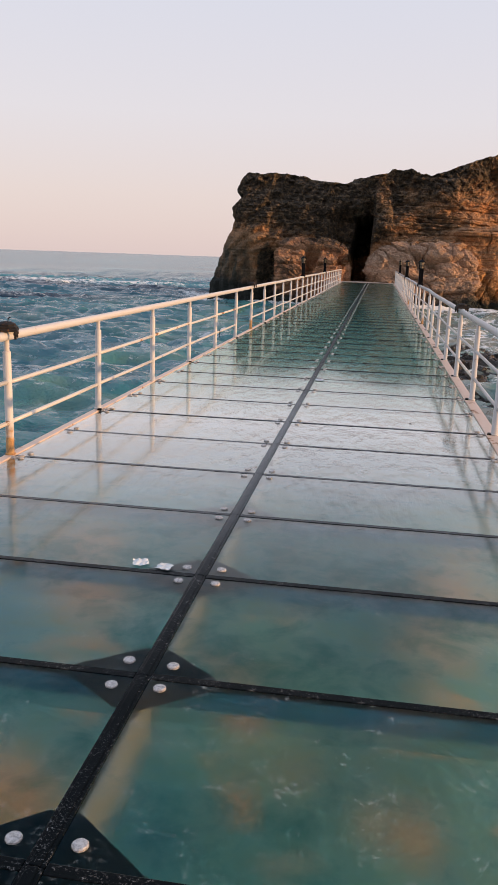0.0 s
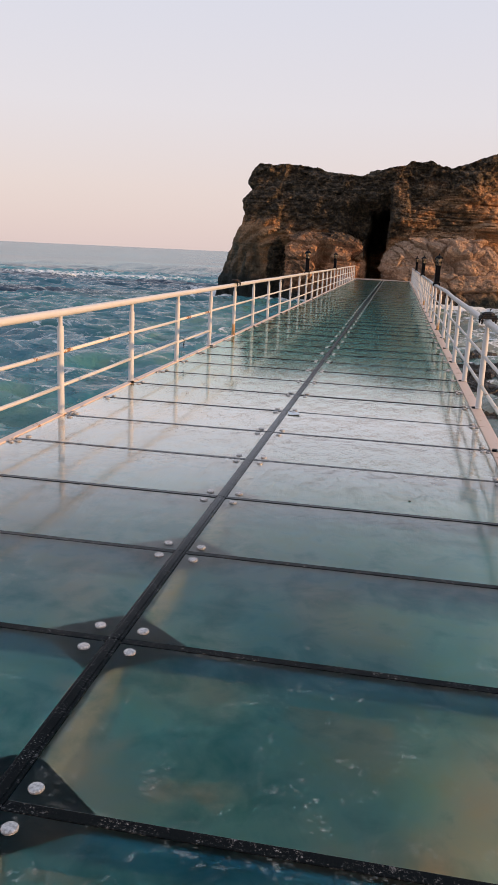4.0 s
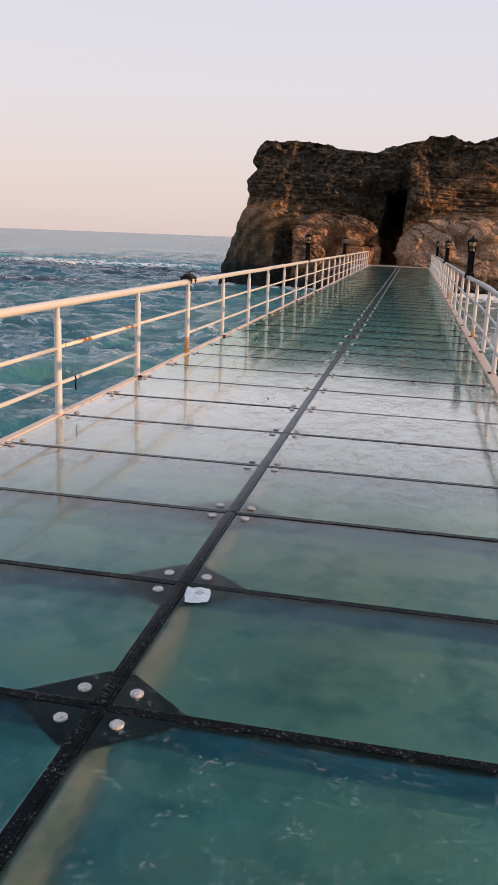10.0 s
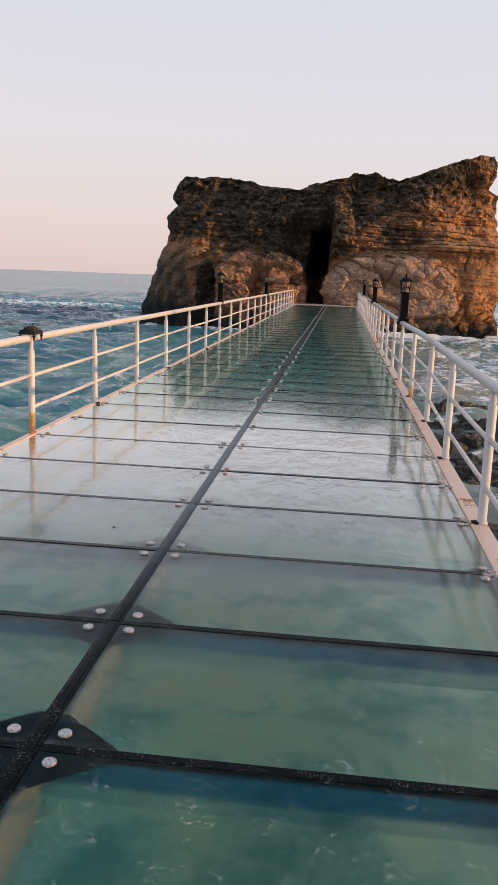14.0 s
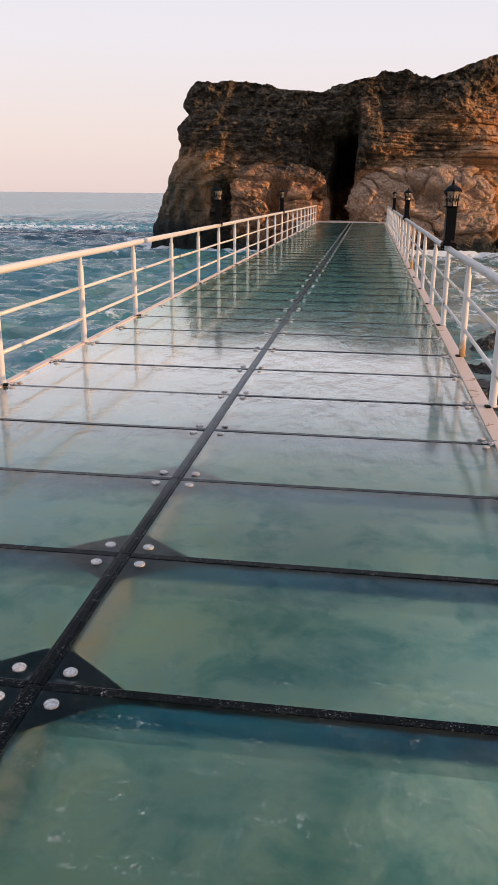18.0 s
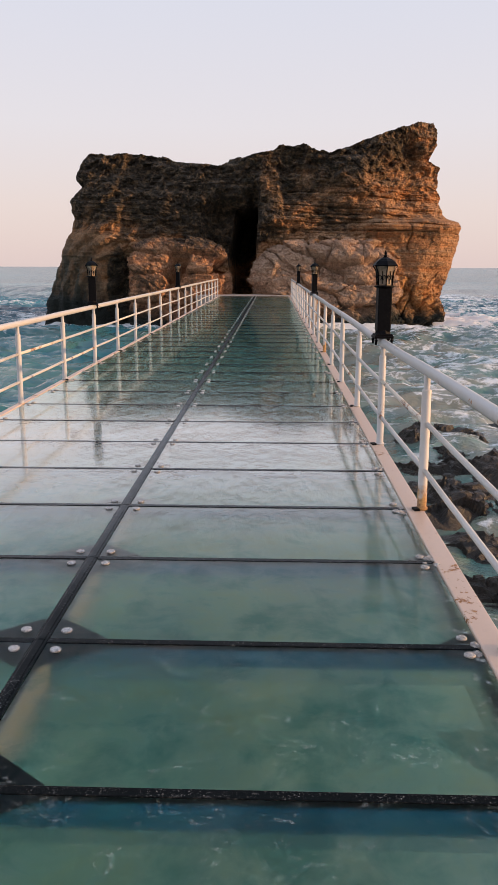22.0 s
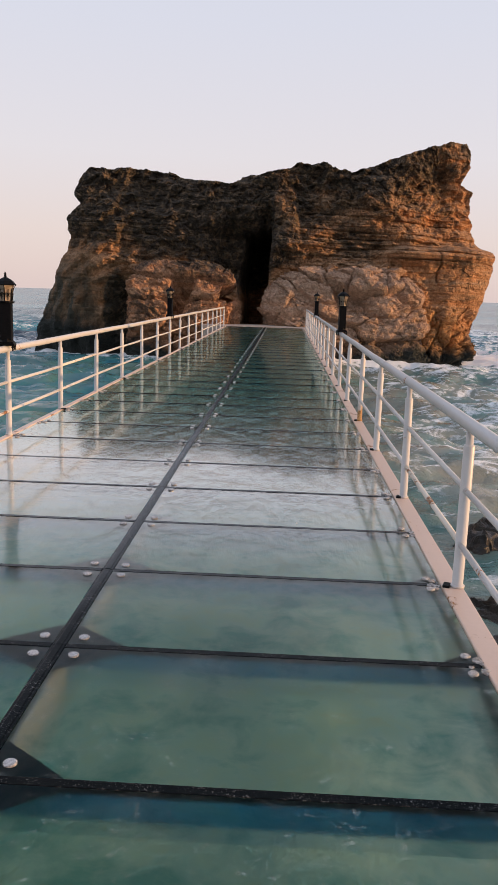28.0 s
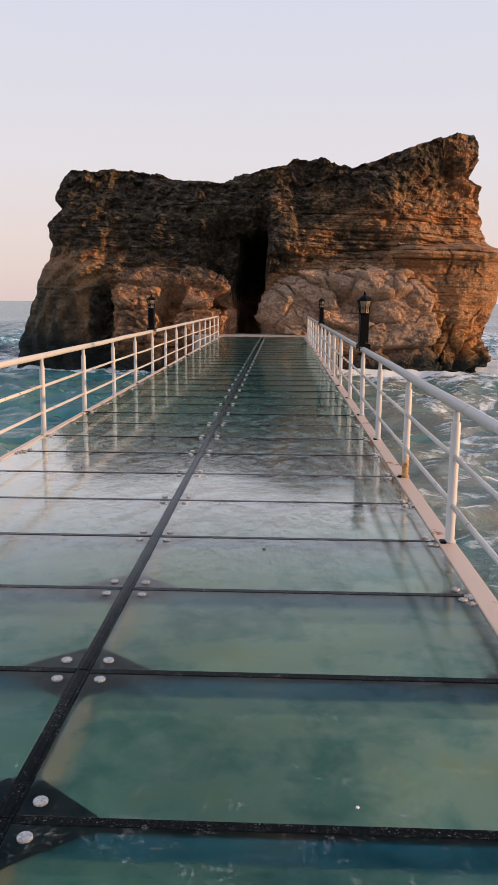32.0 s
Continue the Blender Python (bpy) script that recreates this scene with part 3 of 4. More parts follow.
def box(bm, x0, x1, y0, y1, z0, z1, bevel=0.0, mat=0):
    made = bmesh.ops.create_cube(bm, size=1.0, matrix=Matrix.LocRotScale(((x0 + x1) / 2, (y0 + y1) / 2, (z0 + z1) / 2), None, (x1 - x0, y1 - y0, z1 - z0)))
    vs = made["verts"]
    if bevel:
        es = {e for w in vs for e in w.link_edges}
        bmesh.ops.bevel(bm, geom=list(es), offset=bevel, segments=2, affect="EDGES", profile=0.5)
    return vs


def tube(bm, points, radii, sides=10, caps=True):
    """A round tube through points, with a radius at each."""
    pts = [Vector(q) for q in points]
    rings = []
    for i, q in enumerate(pts):
        d = (pts[min(i + 1, len(pts) - 1)] - pts[max(i - 1, 0)]).normalized()
        side = d.cross(Vector((0, 0, 1)) if abs(d.z) < 0.9 else Vector((1, 0, 0))).normalized()
        up = side.cross(d)
        r = radii[i] if isinstance(radii, (list, tuple)) else radii
        rings.append([bm.verts.new(q + r * (math.cos(a) * side + math.sin(a) * up)) for a in (2 * math.pi * k / sides for k in range(sides))])
    for a, b in zip(rings, rings[1:]):
        for k in range(sides):
            f = bm.faces.new((a[k], a[(k + 1) % sides], b[(k + 1) % sides], b[k]))
            f.smooth = True
    if caps:
        bm.faces.new(rings[0][::-1])
        bm.faces.new(rings[-1])
    bmesh.ops.recalc_face_normals(bm, faces=bm.faces[:])
    return bm


def lathe(bm, profile, sides, turn=0.0, at=(0, 0, 0)):
    """Rings of (radius, height) round the upright axis, with flat sides."""
    rings = []
    for r, z in profile:
        rings.append([bm.verts.new((at[0] + r * math.cos(turn + 2 * math.pi * k / sides), at[1] + r * math.sin(turn + 2 * math.pi * k / sides), at[2] + z)) for k in range(sides)])
    for a, b in zip(rings, rings[1:]):
        for k in range(sides):
            bm.faces.new((a[k], a[(k + 1) % sides], b[(k + 1) % sides], b[k]))
    bm.faces.new(rings[0][::-1])
    bm.faces.new(rings[-1])
    return bm


# ---- noise on arrays ----
TABLE = np.random.RandomState(7).permutation(512)


def hashed(i, j, k):
    a = TABLE[i & 511]
    b = TABLE[(a + j) & 511]
    return TABLE[(b + k) & 511] / 511.0


def vnoise(x, y, z):
    """Smooth value noise, -1 to 1."""
    i, j, k = np.floor(x).astype(int), np.floor(y).astype(int), np.floor(z).astype(int)
    u, v, w = x - i, y - j, z - k
    u, v, w = (a * a * a * (a * (a * 6 - 15) + 10) for a in (u, v, w))
    total = 0.0
    for di in (0, 1):
        for dj in (0, 1):
            for dk in (0, 1):
                weight = (u if di else 1 - u) * (v if dj else 1 - v) * (w if dk else 1 - w)
                total = total + weight * hashed(i + di, j + dj, k + dk)
    return 2 * total - 1


def fbm(x, y, z, octaves=5, gain=0.5):
    total, amp = 0.0, 1.0
    for o in range(octaves):
        total = total + amp * vnoise(x * 2**o + 17.3 * o, y * 2**o + 5.1 * o, z * 2**o + 9.7 * o)
        amp *= gain
    return total


def cells(x, y, z):
    """For the nearest cell: the height of its tilted face, the distance to its edge, and a value of its own."""
    i, j, k = np.floor(x).astype(int), np.floor(y).astype(int), np.floor(z).astype(int)
    first, second, tone, tilt = np.full(x.shape, 9.0), np.full(x.shape, 9.0), np.zeros(x.shape), np.zeros(x.shape)
    for di in (-1, 0, 1):
        for dj in (-1, 0, 1):
            for dk in (-1, 0, 1):
                a, b, c = i + di, j + dj, k + dk
                ox, oy, oz = x - a - hashed(a, b, c), y - b - hashed(b, c, a + 91), z - c - hashed(c, a, b + 37)
                d = np.sqrt(ox**2 + oy**2 + oz**2)
                lean = ox * (hashed(a + 5, b, c) - 0.5) + oy * (hashed(a, b + 5, c) - 0.5) + oz * (hashed(a, b, c + 5) - 0.5)
                closer = d < first
                second = np.where(closer, first, np.minimum(second, d))
                tone = np.where(closer, hashed(a + 11, b + 3, c + 7), tone)
                tilt = np.where(closer, lean, tilt)
                first = np.where(closer, d, first)
    return tilt, second - first, tone


def smooth(a, b, x):
    t = np.clip((x - a) / (b - a), 0, 1)
    return t * t * (3 - 2 * t)


def grid_faces(rows, cols, wrap=False):
    out = []
    for r in range(rows - 1):
        for c in range(cols if wrap else cols - 1):
            d = (c + 1) % cols
            out.append((r * cols + c, r * cols + d, (r + 1) * cols + d, (r + 1) * cols + c))
    return out


# ---- the sea ----
def spread(lo, hi, step, reach, grow=1.18):
    mid = list(np.arange(lo, hi + step / 2, step))
    out, s = [], step
    while not out or out[-1] < reach:
        s *= grow
        out.append((out[-1] if out else 0) + s)
    return np.array([lo - o for o in out[::-1]] + mid + [hi + o for o in out])


def sea_height(x, y):
    calm = 1 / (1 + ((np.maximum(np.abs(x) - 60, 0) + np.maximum(np.abs(y - 45) - 75, 0)) / 40) ** 2)
    lull = 0.45 + 0.55 * smooth(2.2, 4.5, np.abs(x + 0.02))
    h = 0.16 * fbm(x * 0.22, y * 0.42, x * 0 + 3, 3) + lull * (0.16 - 0.34 * np.abs(fbm(x * 0.42 + 4, y * 0.85, x * 0 + 8, 3)))
    chop = 0.16 * (0.35 - np.abs(fbm(x * 0.8 + 9, y * 1.5, x * 0 + 5, 3))) * (0.3 + 0.7 * lull)
    h = h + chop * smooth(2.0, 3.2, np.abs(x + 0.02))
    swell = vnoise(x * 0.06, y * 0.13 + 2, x * 0) ** 3 * 0.5
    return (h + swell) * calm


xs, ys = spread(-46, 18, 0.22, 3600), spread(-8, 100, 0.26, 3900)
gx, gy = np.meshgrid(xs, ys)
gz = SEA + sea_height(gx, gy)
water = surface("water", np.stack([gx, gy, gz], -1).reshape(-1, 3).tolist(), grid_faces(len(ys), len(xs)), WATER)
tagged(water, "rippled teal green sea with white foam patches", "sea", kind="structure")


# ---- the rock island ----
TOP_X = [-11.1, -10.6, -9.7, -6.9, -5.9, -4.3, -2.9, -2.4, -1.7, -0.15, 1.0, 1.15, 2.8, 3.7, 4.5, 6.0, 7.4, 8.5, 9.7, 10.5, 10.75]
TOP_Z = [7.8, 8.28, 8.3, 8.3, 8.08, 7.72, 7.52, 7.5, 7.85, 8.20, 8.34, 8.66, 8.58, 8.34, 8.28, 8.86, 9.38, 9.78, 10.22, 10.16, 9.75]
LEFT_Z = [-3.5, -1.3, -0.2, 1.35, 2.55, 3.75, 4.6, 5.5, 6.35, 7.1, 7.8]
LEFT_X = [-14.1, -13.4, -13.0, -12.4, -12.0, -11.68, -11.33, -11.53, -11.08, -11.28, -11.1]
RIGHT_Z = [-3.5, -1.9, -0.3, 0.9, 2.7, 3.8, 4.25, 4.5, 5.5, 6.5, 7.6, 7.95, 8.8, 9.8]
RIGHT_X = [12.5, 12.0, 11.55, 11.68, 12.03, 12.18, 12.13, 11.48, 11.14, 11.06, 11.16, 10.5, 10.88, 10.95]


def patch(x, z, x0, x1, z0, z1, soft=0.12, lean=0.0):
    """1 within a leaning rectangle of the face, with soft and slightly ragged edges."""
    rag = 0.10 * fbm(x * 1.7, z * 1.7, z * 0 + 61, 3)
    a, b = x + lean * (z - (z0 + z1) / 2) + rag, z + 0.8 * rag
    return smooth(x0 - soft, x0 + soft, a) * smooth(x1 + soft, x1 - soft, a) * smooth(z0 - soft, z0 + soft, b) * smooth(z1 + soft, z1 - soft, b)


def layers(x, z, rate, seed, wave=0.35):
    """Beds of uneven thickness, each standing out or back by its own amount, with a worn joint between."""
    nil = z * 0
    t = (z + 0.04 * x) * rate + wave * fbm(x * 0.25 + seed, z * 0.5, nil + seed, 4)
    t = t + 0.45 * np.sin(t * 1.3 + seed)
    i = np.floor(t)
    f = t - i
    out = 0.55 * vnoise(i * 3.71 + 0.5, x * 0.5 + 7.0 * i, nil + seed) + 0.25 * vnoise(i * 1.3 + 0.5, x * 1.6 + 3.0 * i, nil + seed + 5)
    return out - 0.7 * np.exp(-((f / 0.13) ** 2)) - 0.25 * f


def cliff_front(x, z):
    """How far the front lies behind y = 62: beds, rubble, the cleft and the hollows."""
    nil = z * 0
    bedded = smooth(0.8, 2.2, x) * smooth(3.0, 3.7, z) * smooth(6.6, 5.6, z)
    slate = smooth(-4.5, -6.5, x) * smooth(3.2, 4.2, z) * smooth(6.2, 5.2, z)
    slab = smooth(-8.2, -9.4, x) * smooth(4.4, 3.2, z)
    shelf = smooth(6.0, 7.5, x) * smooth(0.6, 1.6, z) * smooth(4.3, 3.9, z)
    calm = 1 - 0.6 * np.maximum(slab, shelf)
    y = -0.22 * slab * fbm(x * 1.3, z * 0.3 + 0.25 * x, nil + 71, 4)
    y = y - (1 - 0.85 * slab) * (0.10 + 0.24 * bedded + 0.15 * slate) * layers(x, z, 2.6, 3) - (1 - 0.85 * slab) * (0.05 + 0.10 * bedded + 0.08 * slate) * layers(x, z + 0.12 * x * slate, 6.0, 8)
    y = y - 0.75 * fbm(x * 0.17, z * 0.22, nil + 11, 2)
    rough = 0.34 * fbm(x * 0.55, z * 0.7, nil + 21, 3) - 0.30 * np.abs(fbm(x * 0.9, z * 1.1, nil + 33, 4)) + 0.15 * fbm(x * 2.3, z * 2.8, nil + 6, 5, 0.6)
    wx, wz = x + 0.35 * fbm(x * 0.8, z * 0.8, nil + 40, 3), z + 0.25 * fbm(x * 0.8, z * 0.8, nil + 50, 3)
    tilt, edge, tone = cells(wx * 1.5, wz * 2.1, nil + 0.5)
    tilt2, edge2, tone2 = cells(wx * 3.6, wz * 4.8, nil + 7.5)
    rubble = 0.26 * (tone - 0.5) + 0.26 * tilt + 0.12 * (tone2 - 0.5) + 0.12 * tilt2 - 0.05 * np.exp(-((edge / 0.06) ** 2))
    y = y - (rough + rubble * (1 - 0.55 * np.maximum(bedded, slate))) * calm
    # folded beds sweeping round the niche on the west
    ring = np.sqrt(((x + 7.2) / 1.15) ** 2 + (z + 0.6) ** 2)
    y = y - 0.13 * smooth(2.6, 3.2, ring) * smooth(5.2, 4.4, ring) * smooth(-6.2, -7.4, x) * np.sin(ring * 8 + 0.8 * vnoise(x * 0.6, z * 0.6, nil))
    y = y + 0.7 * patch(x, z, -8.9, -7.2, -3.0, 2.2, 0.5, -0.22)
    # leaning back to the crest; the long shelf on the east flank juts out over a plain face
    y = y + 0.05 * np.maximum(z - 3, 0) + 1.7 * smooth(4.2, 8.2, z)
    y = y - 0.9 * smooth(5.5, 7.0, x) * smooth(3.2, 3.9, z) * smooth(4.5, 4.15, z)
    y = y - 0.35 * shelf
    y = y + 0.25 * np.exp(-(((x - 8.9 - 0.1 * np.sin(4 * z)) / 0.05) ** 2)) * smooth(2.2, 2.7, z) * smooth(4.3, 4.0, z)
    y = y + 0.8 * smooth(7.0, 9.5, x) * smooth(4.3, 4.8, z) * smooth(8.2, 7.0, z)
    # a rounded brow under the eastern finger, a notch behind it and small caves
    y = y - 0.9 * np.exp(-(((x - 6.2) / 1.7) ** 2 + ((z - 7.3) / 1.2) ** 2))
    y = y + 0.9 * np.exp(-(((x - 9.3) / 0.5) ** 2 + ((z - 8.3) / 0.8) ** 2))
    y = y + 0.8 * np.exp(-(((x - 4.35) / 0.22) ** 2 + ((z - 7.0) / 0.5) ** 2)) + 0.6 * np.exp(-(((x - 7.6) / 0.7) ** 2 + ((z - 6.7) / 0.22) ** 2))
    y = y + 1.5 * smooth(9.6, 11.0, x) * smooth(2.0, 0.2, z)
    # a pillar east of the cleft, a wide dark recess, and the cleft itself
    y = y - 0.45 * patch(x, z, 0.15, 1.4, 3.9, 7.2, 0.2, 0.08)
    y = y + 1.9 * patch(x, z, -3.3, -0.15, 2.2, 5.2, 0.6, -0.25) + 0.8 * patch(x, z, -2.6, 0.0, 5.0, 6.2, 0.5)
    west = -1.62 + 0.35 * smooth(2.6, 4.8, z) + 0.06 * np.sin(z * 2.3)
    east = -0.08 + 0.06 * np.sin(z * 1.7)
    y = y + 10.0 * smooth(west - 0.10, west + 0.10, x) * smooth(east + 0.10, east - 0.10, x) * smooth(0.25, -0.25, z - 4.9 - 0.35 * (x + 0.5) - 0.12 * np.sin(9 * x))
    return y


def make_island():
    island = new("rock_island")
    tagged(island, "weathered layered sandstone rock island in the sea", "rock")
    cols, rows, back = 600, 400, 60
    u = np.concatenate([np.linspace(0, 1, cols), np.linspace(1, 0, back + 2)[1:-1]])
    front = np.arange(len(u)) < cols
    v = np.linspace(0, 1, rows)[:, None]
    x0 = -11.1 + 21.85 * u
    top = np.interp(x0, TOP_X, TOP_Z) + 0.07 * fbm(x0 * 1.6, x0 * 0, x0 * 0, 5) + 0.07 * (hashed(np.floor(x0 * 2.1).astype(int), 3, 5) - 0.5)
    z = -3.5 + v * (top + 3.5)[None, :]
    left = np.interp(z, LEFT_Z, LEFT_X) + 0.13 * fbm(z * 1.6, z * 0, z * 0 + 3, 4)
    right = np.interp(z, RIGHT_Z, RIGHT_X) + 0.11 * fbm(z * 1.9, z * 0, z * 0 + 9, 4)
    x = left + (right - left) * u[None, :]
    side = np.abs(2 * u - 1)[None, :]
    yf = 62.1 + cliff_front(x, z) * (1 - 0.35 * side**12) + 2.2 * side**7
    yb = 76.0 - 4 * side**4 + 0.8 * fbm(x * 0.3, z * 0.4, z * 0 + 20, 3)
    ends = np.where(front[None, :], 0, 1)
    y = np.where(ends == 0, yf, np.maximum(yb, yf + 0.5))
    # the tops of the columns close with a lid
    verts = np.stack([x, y, z], -1).reshape(-1, 3).tolist()
    faces = grid_faces(rows, len(u), wrap=True)
    base = (rows - 1) * len(u)
    k = len(verts)
    for c in range(cols):
        j = base + c
        b = base + cols + min(back - 1, int((cols - 1 - c) / cols * back))
        a, e = Vector(verts[j]), Vector(verts[b])
        verts.append(tuple(a.lerp(e, 0.25) + Vector((0, 0, 0.05 * noise.noise(a * 0.7) - 0.08))))
    for c in range(cols - 1):
        faces.append((base + c, base + c + 1, k + c + 1, k + c))
        b0 = base + cols + min(back - 1, int((cols - 1 - c) / cols * back))
        b1 = base + cols + min(back - 1, int((cols - 2 - c) / cols * back))
        faces.append((k + c, k + c + 1, b1, b0) if b0 != b1 else (k + c, k + c + 1, b0))
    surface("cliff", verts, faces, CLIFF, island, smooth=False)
    return island


def even(lo, hi, count, power, a, b):
    """Angles from lo to hi that lie evenly along a squarish oval."""
    t = np.linspace(lo, hi, 20001)
    c, d = np.cos(t), np.sin(t)
    px, py = a * np.sign(c) * np.abs(c) ** power, b * np.sign(d) * np.abs(d) ** power
    run = np.concatenate([[0], np.cumsum(np.hypot(np.diff(px), np.diff(py)))])
    return np.interp(np.linspace(0, run[-1], count), run, t)


def stones(x, z, rows, seed, gap=0.35):
    """Fitted blocks on a face, from rows of (x, z, width, height, lean, out): each a tilted, rough-edged flat, with dark joints between."""
    wx, wz = x + 0.16 * fbm(x * 0.9 + seed, z * 0.9, z * 0, 4), z + 0.12 * fbm(x * 0.9, z * 0.9 + seed, z * 0 + 5, 4)
    first, second, height = np.full(x.shape, 99.0), np.full(x.shape, 99.0), np.zeros(x.shape)
    r = random.Random(seed)
    for cx, cz, w, h, lean, out in rows:
        c, q = math.cos(radians(lean)), math.sin(radians(lean))
        u, v = ((wx - cx) * c - (wz - cz) * q) / (w / 2), ((wx - cx) * q + (wz - cz) * c) / (h / 2)
        d = (np.abs(u) ** 5 + np.abs(v) ** 5) ** 0.2
        flat = out + r.uniform(-0.16, 0.16) * np.clip(u, -1.3, 1.3) + r.uniform(0.02, 0.22) * np.clip(-v, -1.3, 1.3) - 0.05 * np.clip(d, 0, 1.3) ** 6
        closer = d < first
        second = np.where(closer, first, np.minimum(second, d))
        height = np.where(closer, flat, height)
        first = np.where(closer, d, first)
    inside = smooth(1.5, 1.05, first)
    return inside * (height - gap * np.exp(-(((second - first) / 0.07) ** 2))) - 0.15 * (1 - inside)


def mound(centre, size, power, mat, parent, seed, facet, label, face=None, rate=1.5, ledge=0.2):
    """A boulder mass: a squarish dome of rough beds; face(x, z) pushes parts of its front out or in."""
    rows, cols = 250, 560
    th = even(-1.5 * np.pi, 0.5 * np.pi, cols + 1, power, size[0], size[1])[None, :-1]
    ph = even(-0.5, 0.5 * np.pi, rows, power, size[1], size[2])[:, None]

    def bent(a, q):
        return np.sign(a) * np.abs(a) ** q

    dx, dy, dz = bent(np.cos(ph), power) * bent(np.cos(th), power), bent(np.cos(ph), power) * bent(np.sin(th), power), bent(np.sin(ph), power) + 0 * th
    x, y, z = dx * size[0], dy * size[1], dz * size[2]
    wx, wz = x + 0.45 * fbm(x * 0.6 + seed, y * 0.6, z * 0.6, 3), z + 0.35 * fbm(x * 0.6, y * 0.6 + seed, z * 0.6 + 5, 3)
    tilt, edge, tone = cells(wx * 0.75 + seed, y * 0.75, (wz + 0.3 * wx) * 1.25)
    tilt2, edge2, tone2 = cells(wx * 2.1, y * 2.1 + seed, (wz + 0.2 * wx) * 3.2)
    push = facet * (0.8 * (tone - 0.5) + 0.7 * tilt + 0.35 * (tone2 - 0.5) + 0.45 * tilt2) - 0.30 * facet * np.exp(-((edge / 0.03) ** 2)) - 0.10 * facet * np.exp(-((edge2 / 0.05) ** 2))
    push = push + 0.20 * fbm(x * 0.5 + seed, y * 0.5, z * 0.6, 3) - 0.12 * np.abs(fbm(x * 1.1, y * 1.1 + seed, z * 1.3, 4)) + 0.07 * fbm(x * 2.6 + seed, y * 2.6, z * 3.0, 5, 0.6)
    push = push + ledge * layers(x + y, wz + 0.14 * x, rate, seed) + 0.35 * ledge * layers(x + y, wz + 0.1 * x, 3.2 * rate, seed + 4)
    r = np.sqrt(dx**2 + dy**2 + dz**2) + 1e-6
    if face:
        push = push + face(x + centre[0], z + centre[2]) * smooth(0.05, 0.45, -dy / r)
    x, y, z = x + push * dx / r, y + push * dy / r, z + push * dz / r * np.cos(ph) ** 0.3
    verts = np.stack([x + centre[0], y + centre[1], z + centre[2]], -1).reshape(-1, 3).tolist()
    surface("boulder", verts, grid_faces(rows, cols, wrap=True), mat, parent, smooth=False, label=label)


# blocks of the faces: x, z, width, height, lean, out
WEST_BLOCKS = [(-6.4, 2.75, 2.2, 0.75, -6, 0.35), (-6.7, 1.8, 1.1, 1.0, 12, 0.3), (-5.6, 1.75, 1.0, 0.9, -15, 0.15), (-3.4, 2.75, 2.0, 0.7, 6, 0.3), (-2.2, 2.35, 1.1, 0.7, 25, 0.25), (-6.1, 0.4, 2.2, 1.3, -8, 0.3), (-4.7, 1.5, 1.1, 1.8, 28, -1.5), (-3.2, 1.7, 1.4, 1.1, 12, 0.2), (-2.25, 1.5, 0.8, 0.9, 20, -1.2), (-3.2, 0.4, 2.0, 1.3, 5, 0.25), (-4.8, 2.95, 1.3, 0.5, 0, 0.1), (-1.9, 0.3, 0.9, 1.4, 0, 0.2), (-4.6, 0.0, 1.3, 1.1, 12, -0.1), (-6.2, -1.2, 2.4, 1.2, 0, 0.1), (-3.6, -1.2, 2.6, 1.2, 0, 0.1)]
EAST_BLOCKS = [(0.9, 2.85, 1.5, 0.9, 12, 0.1), (2.3, 2.95, 1.6, 0.65, 26, 0.3), (3.5, 2.6, 1.2, 0.75, 28, 0.35), (5.2, 2.5, 1.6, 1.3, 8, 0.5), (6.55, 2.4, 0.85, 0.8, -4, 0.4), (6.6, 3.1, 1.5, 0.5, -3, 0.35), (7.55, 2.0, 1.0, 1.4, 12, 0.2), (4.3, 3.15, 1.1, 0.55, 12, 0.2), (2.3, 2.0, 2.4, 0.75, 27, 0.2), (0.5, 1.5, 1.3, 1.9, 14, 0.25), (4.4, 1.45, 2.0, 0.6, 24, -0.5), (3.9, 0.75, 2.4, 0.75, 18, 0.15), (6.2, 1.15, 2.2, 0.9, 6, 0.1), (6.1, 0.0, 3.1, 0.9, -3, 0.5), (3.5, -0.3, 2.2, 1.0, 10, 0.2), (1.6, 0.5, 1.7, 1.3, 18, 0.15), (7.8, 0.4, 1.2, 1.0, -10, 0.2), (1.0, -0.8, 2.2, 1.2, 0, 0.1), (4.5, -1.4, 3.0, 1.0, 0, 0.15), (7.2, -1.2, 2.2, 1.1, 0, 0.1)]
SHARDS = [(8.1, 0.8, 0.5, 1.6, 42, 0.2), (8.7, 0.5, 0.5, 1.9, 34, 0.6), (9.2, 0.8, 0.45, 1.7, 30, 0.1), (9.6, 0.1, 0.5, 1.7, 24, 0.5), (8.5, -0.5, 0.6, 1.2, 38, 0.5), (9.1, -0.8, 0.6, 1.1, 20, 0.2), (10.2, 0.3, 0.5, 1.9, 18, 0.0), (10.2, -0.9, 0.7, 1.1, 0, 0.4)]


def west_face(x, z):
    return stones(x, z, WEST_BLOCKS, 31)


def east_face(x, z):
    return stones(x, z, EAST_BLOCKS, 47)


def shard_face(x, z):
    return stones(x, z, SHARDS, 53, 0.5)


island = make_island()
mound((-4.6, 63.4, -2.0), (3.05, 3.3, 5.15), 0.44, BROWN, island, 3.0, 0.26, "orange brown blocky boulder", west_face, 1.5, 0.14)
mound((4.15, 63.6, -2.0), (4.35, 3.6, 5.2), 0.47, PALE, island, 11.0, 0.22, "pale pinkish blocky boulder", east_face, 0.9, 0.06)
mound((9.0, 63.3, -2.4), (1.7, 2.2, 3.5), 0.8, GOLD, island, 23.0, 0.5, "jagged sunlit boulder at the waterline", shard_face, 1.2, 0.15)


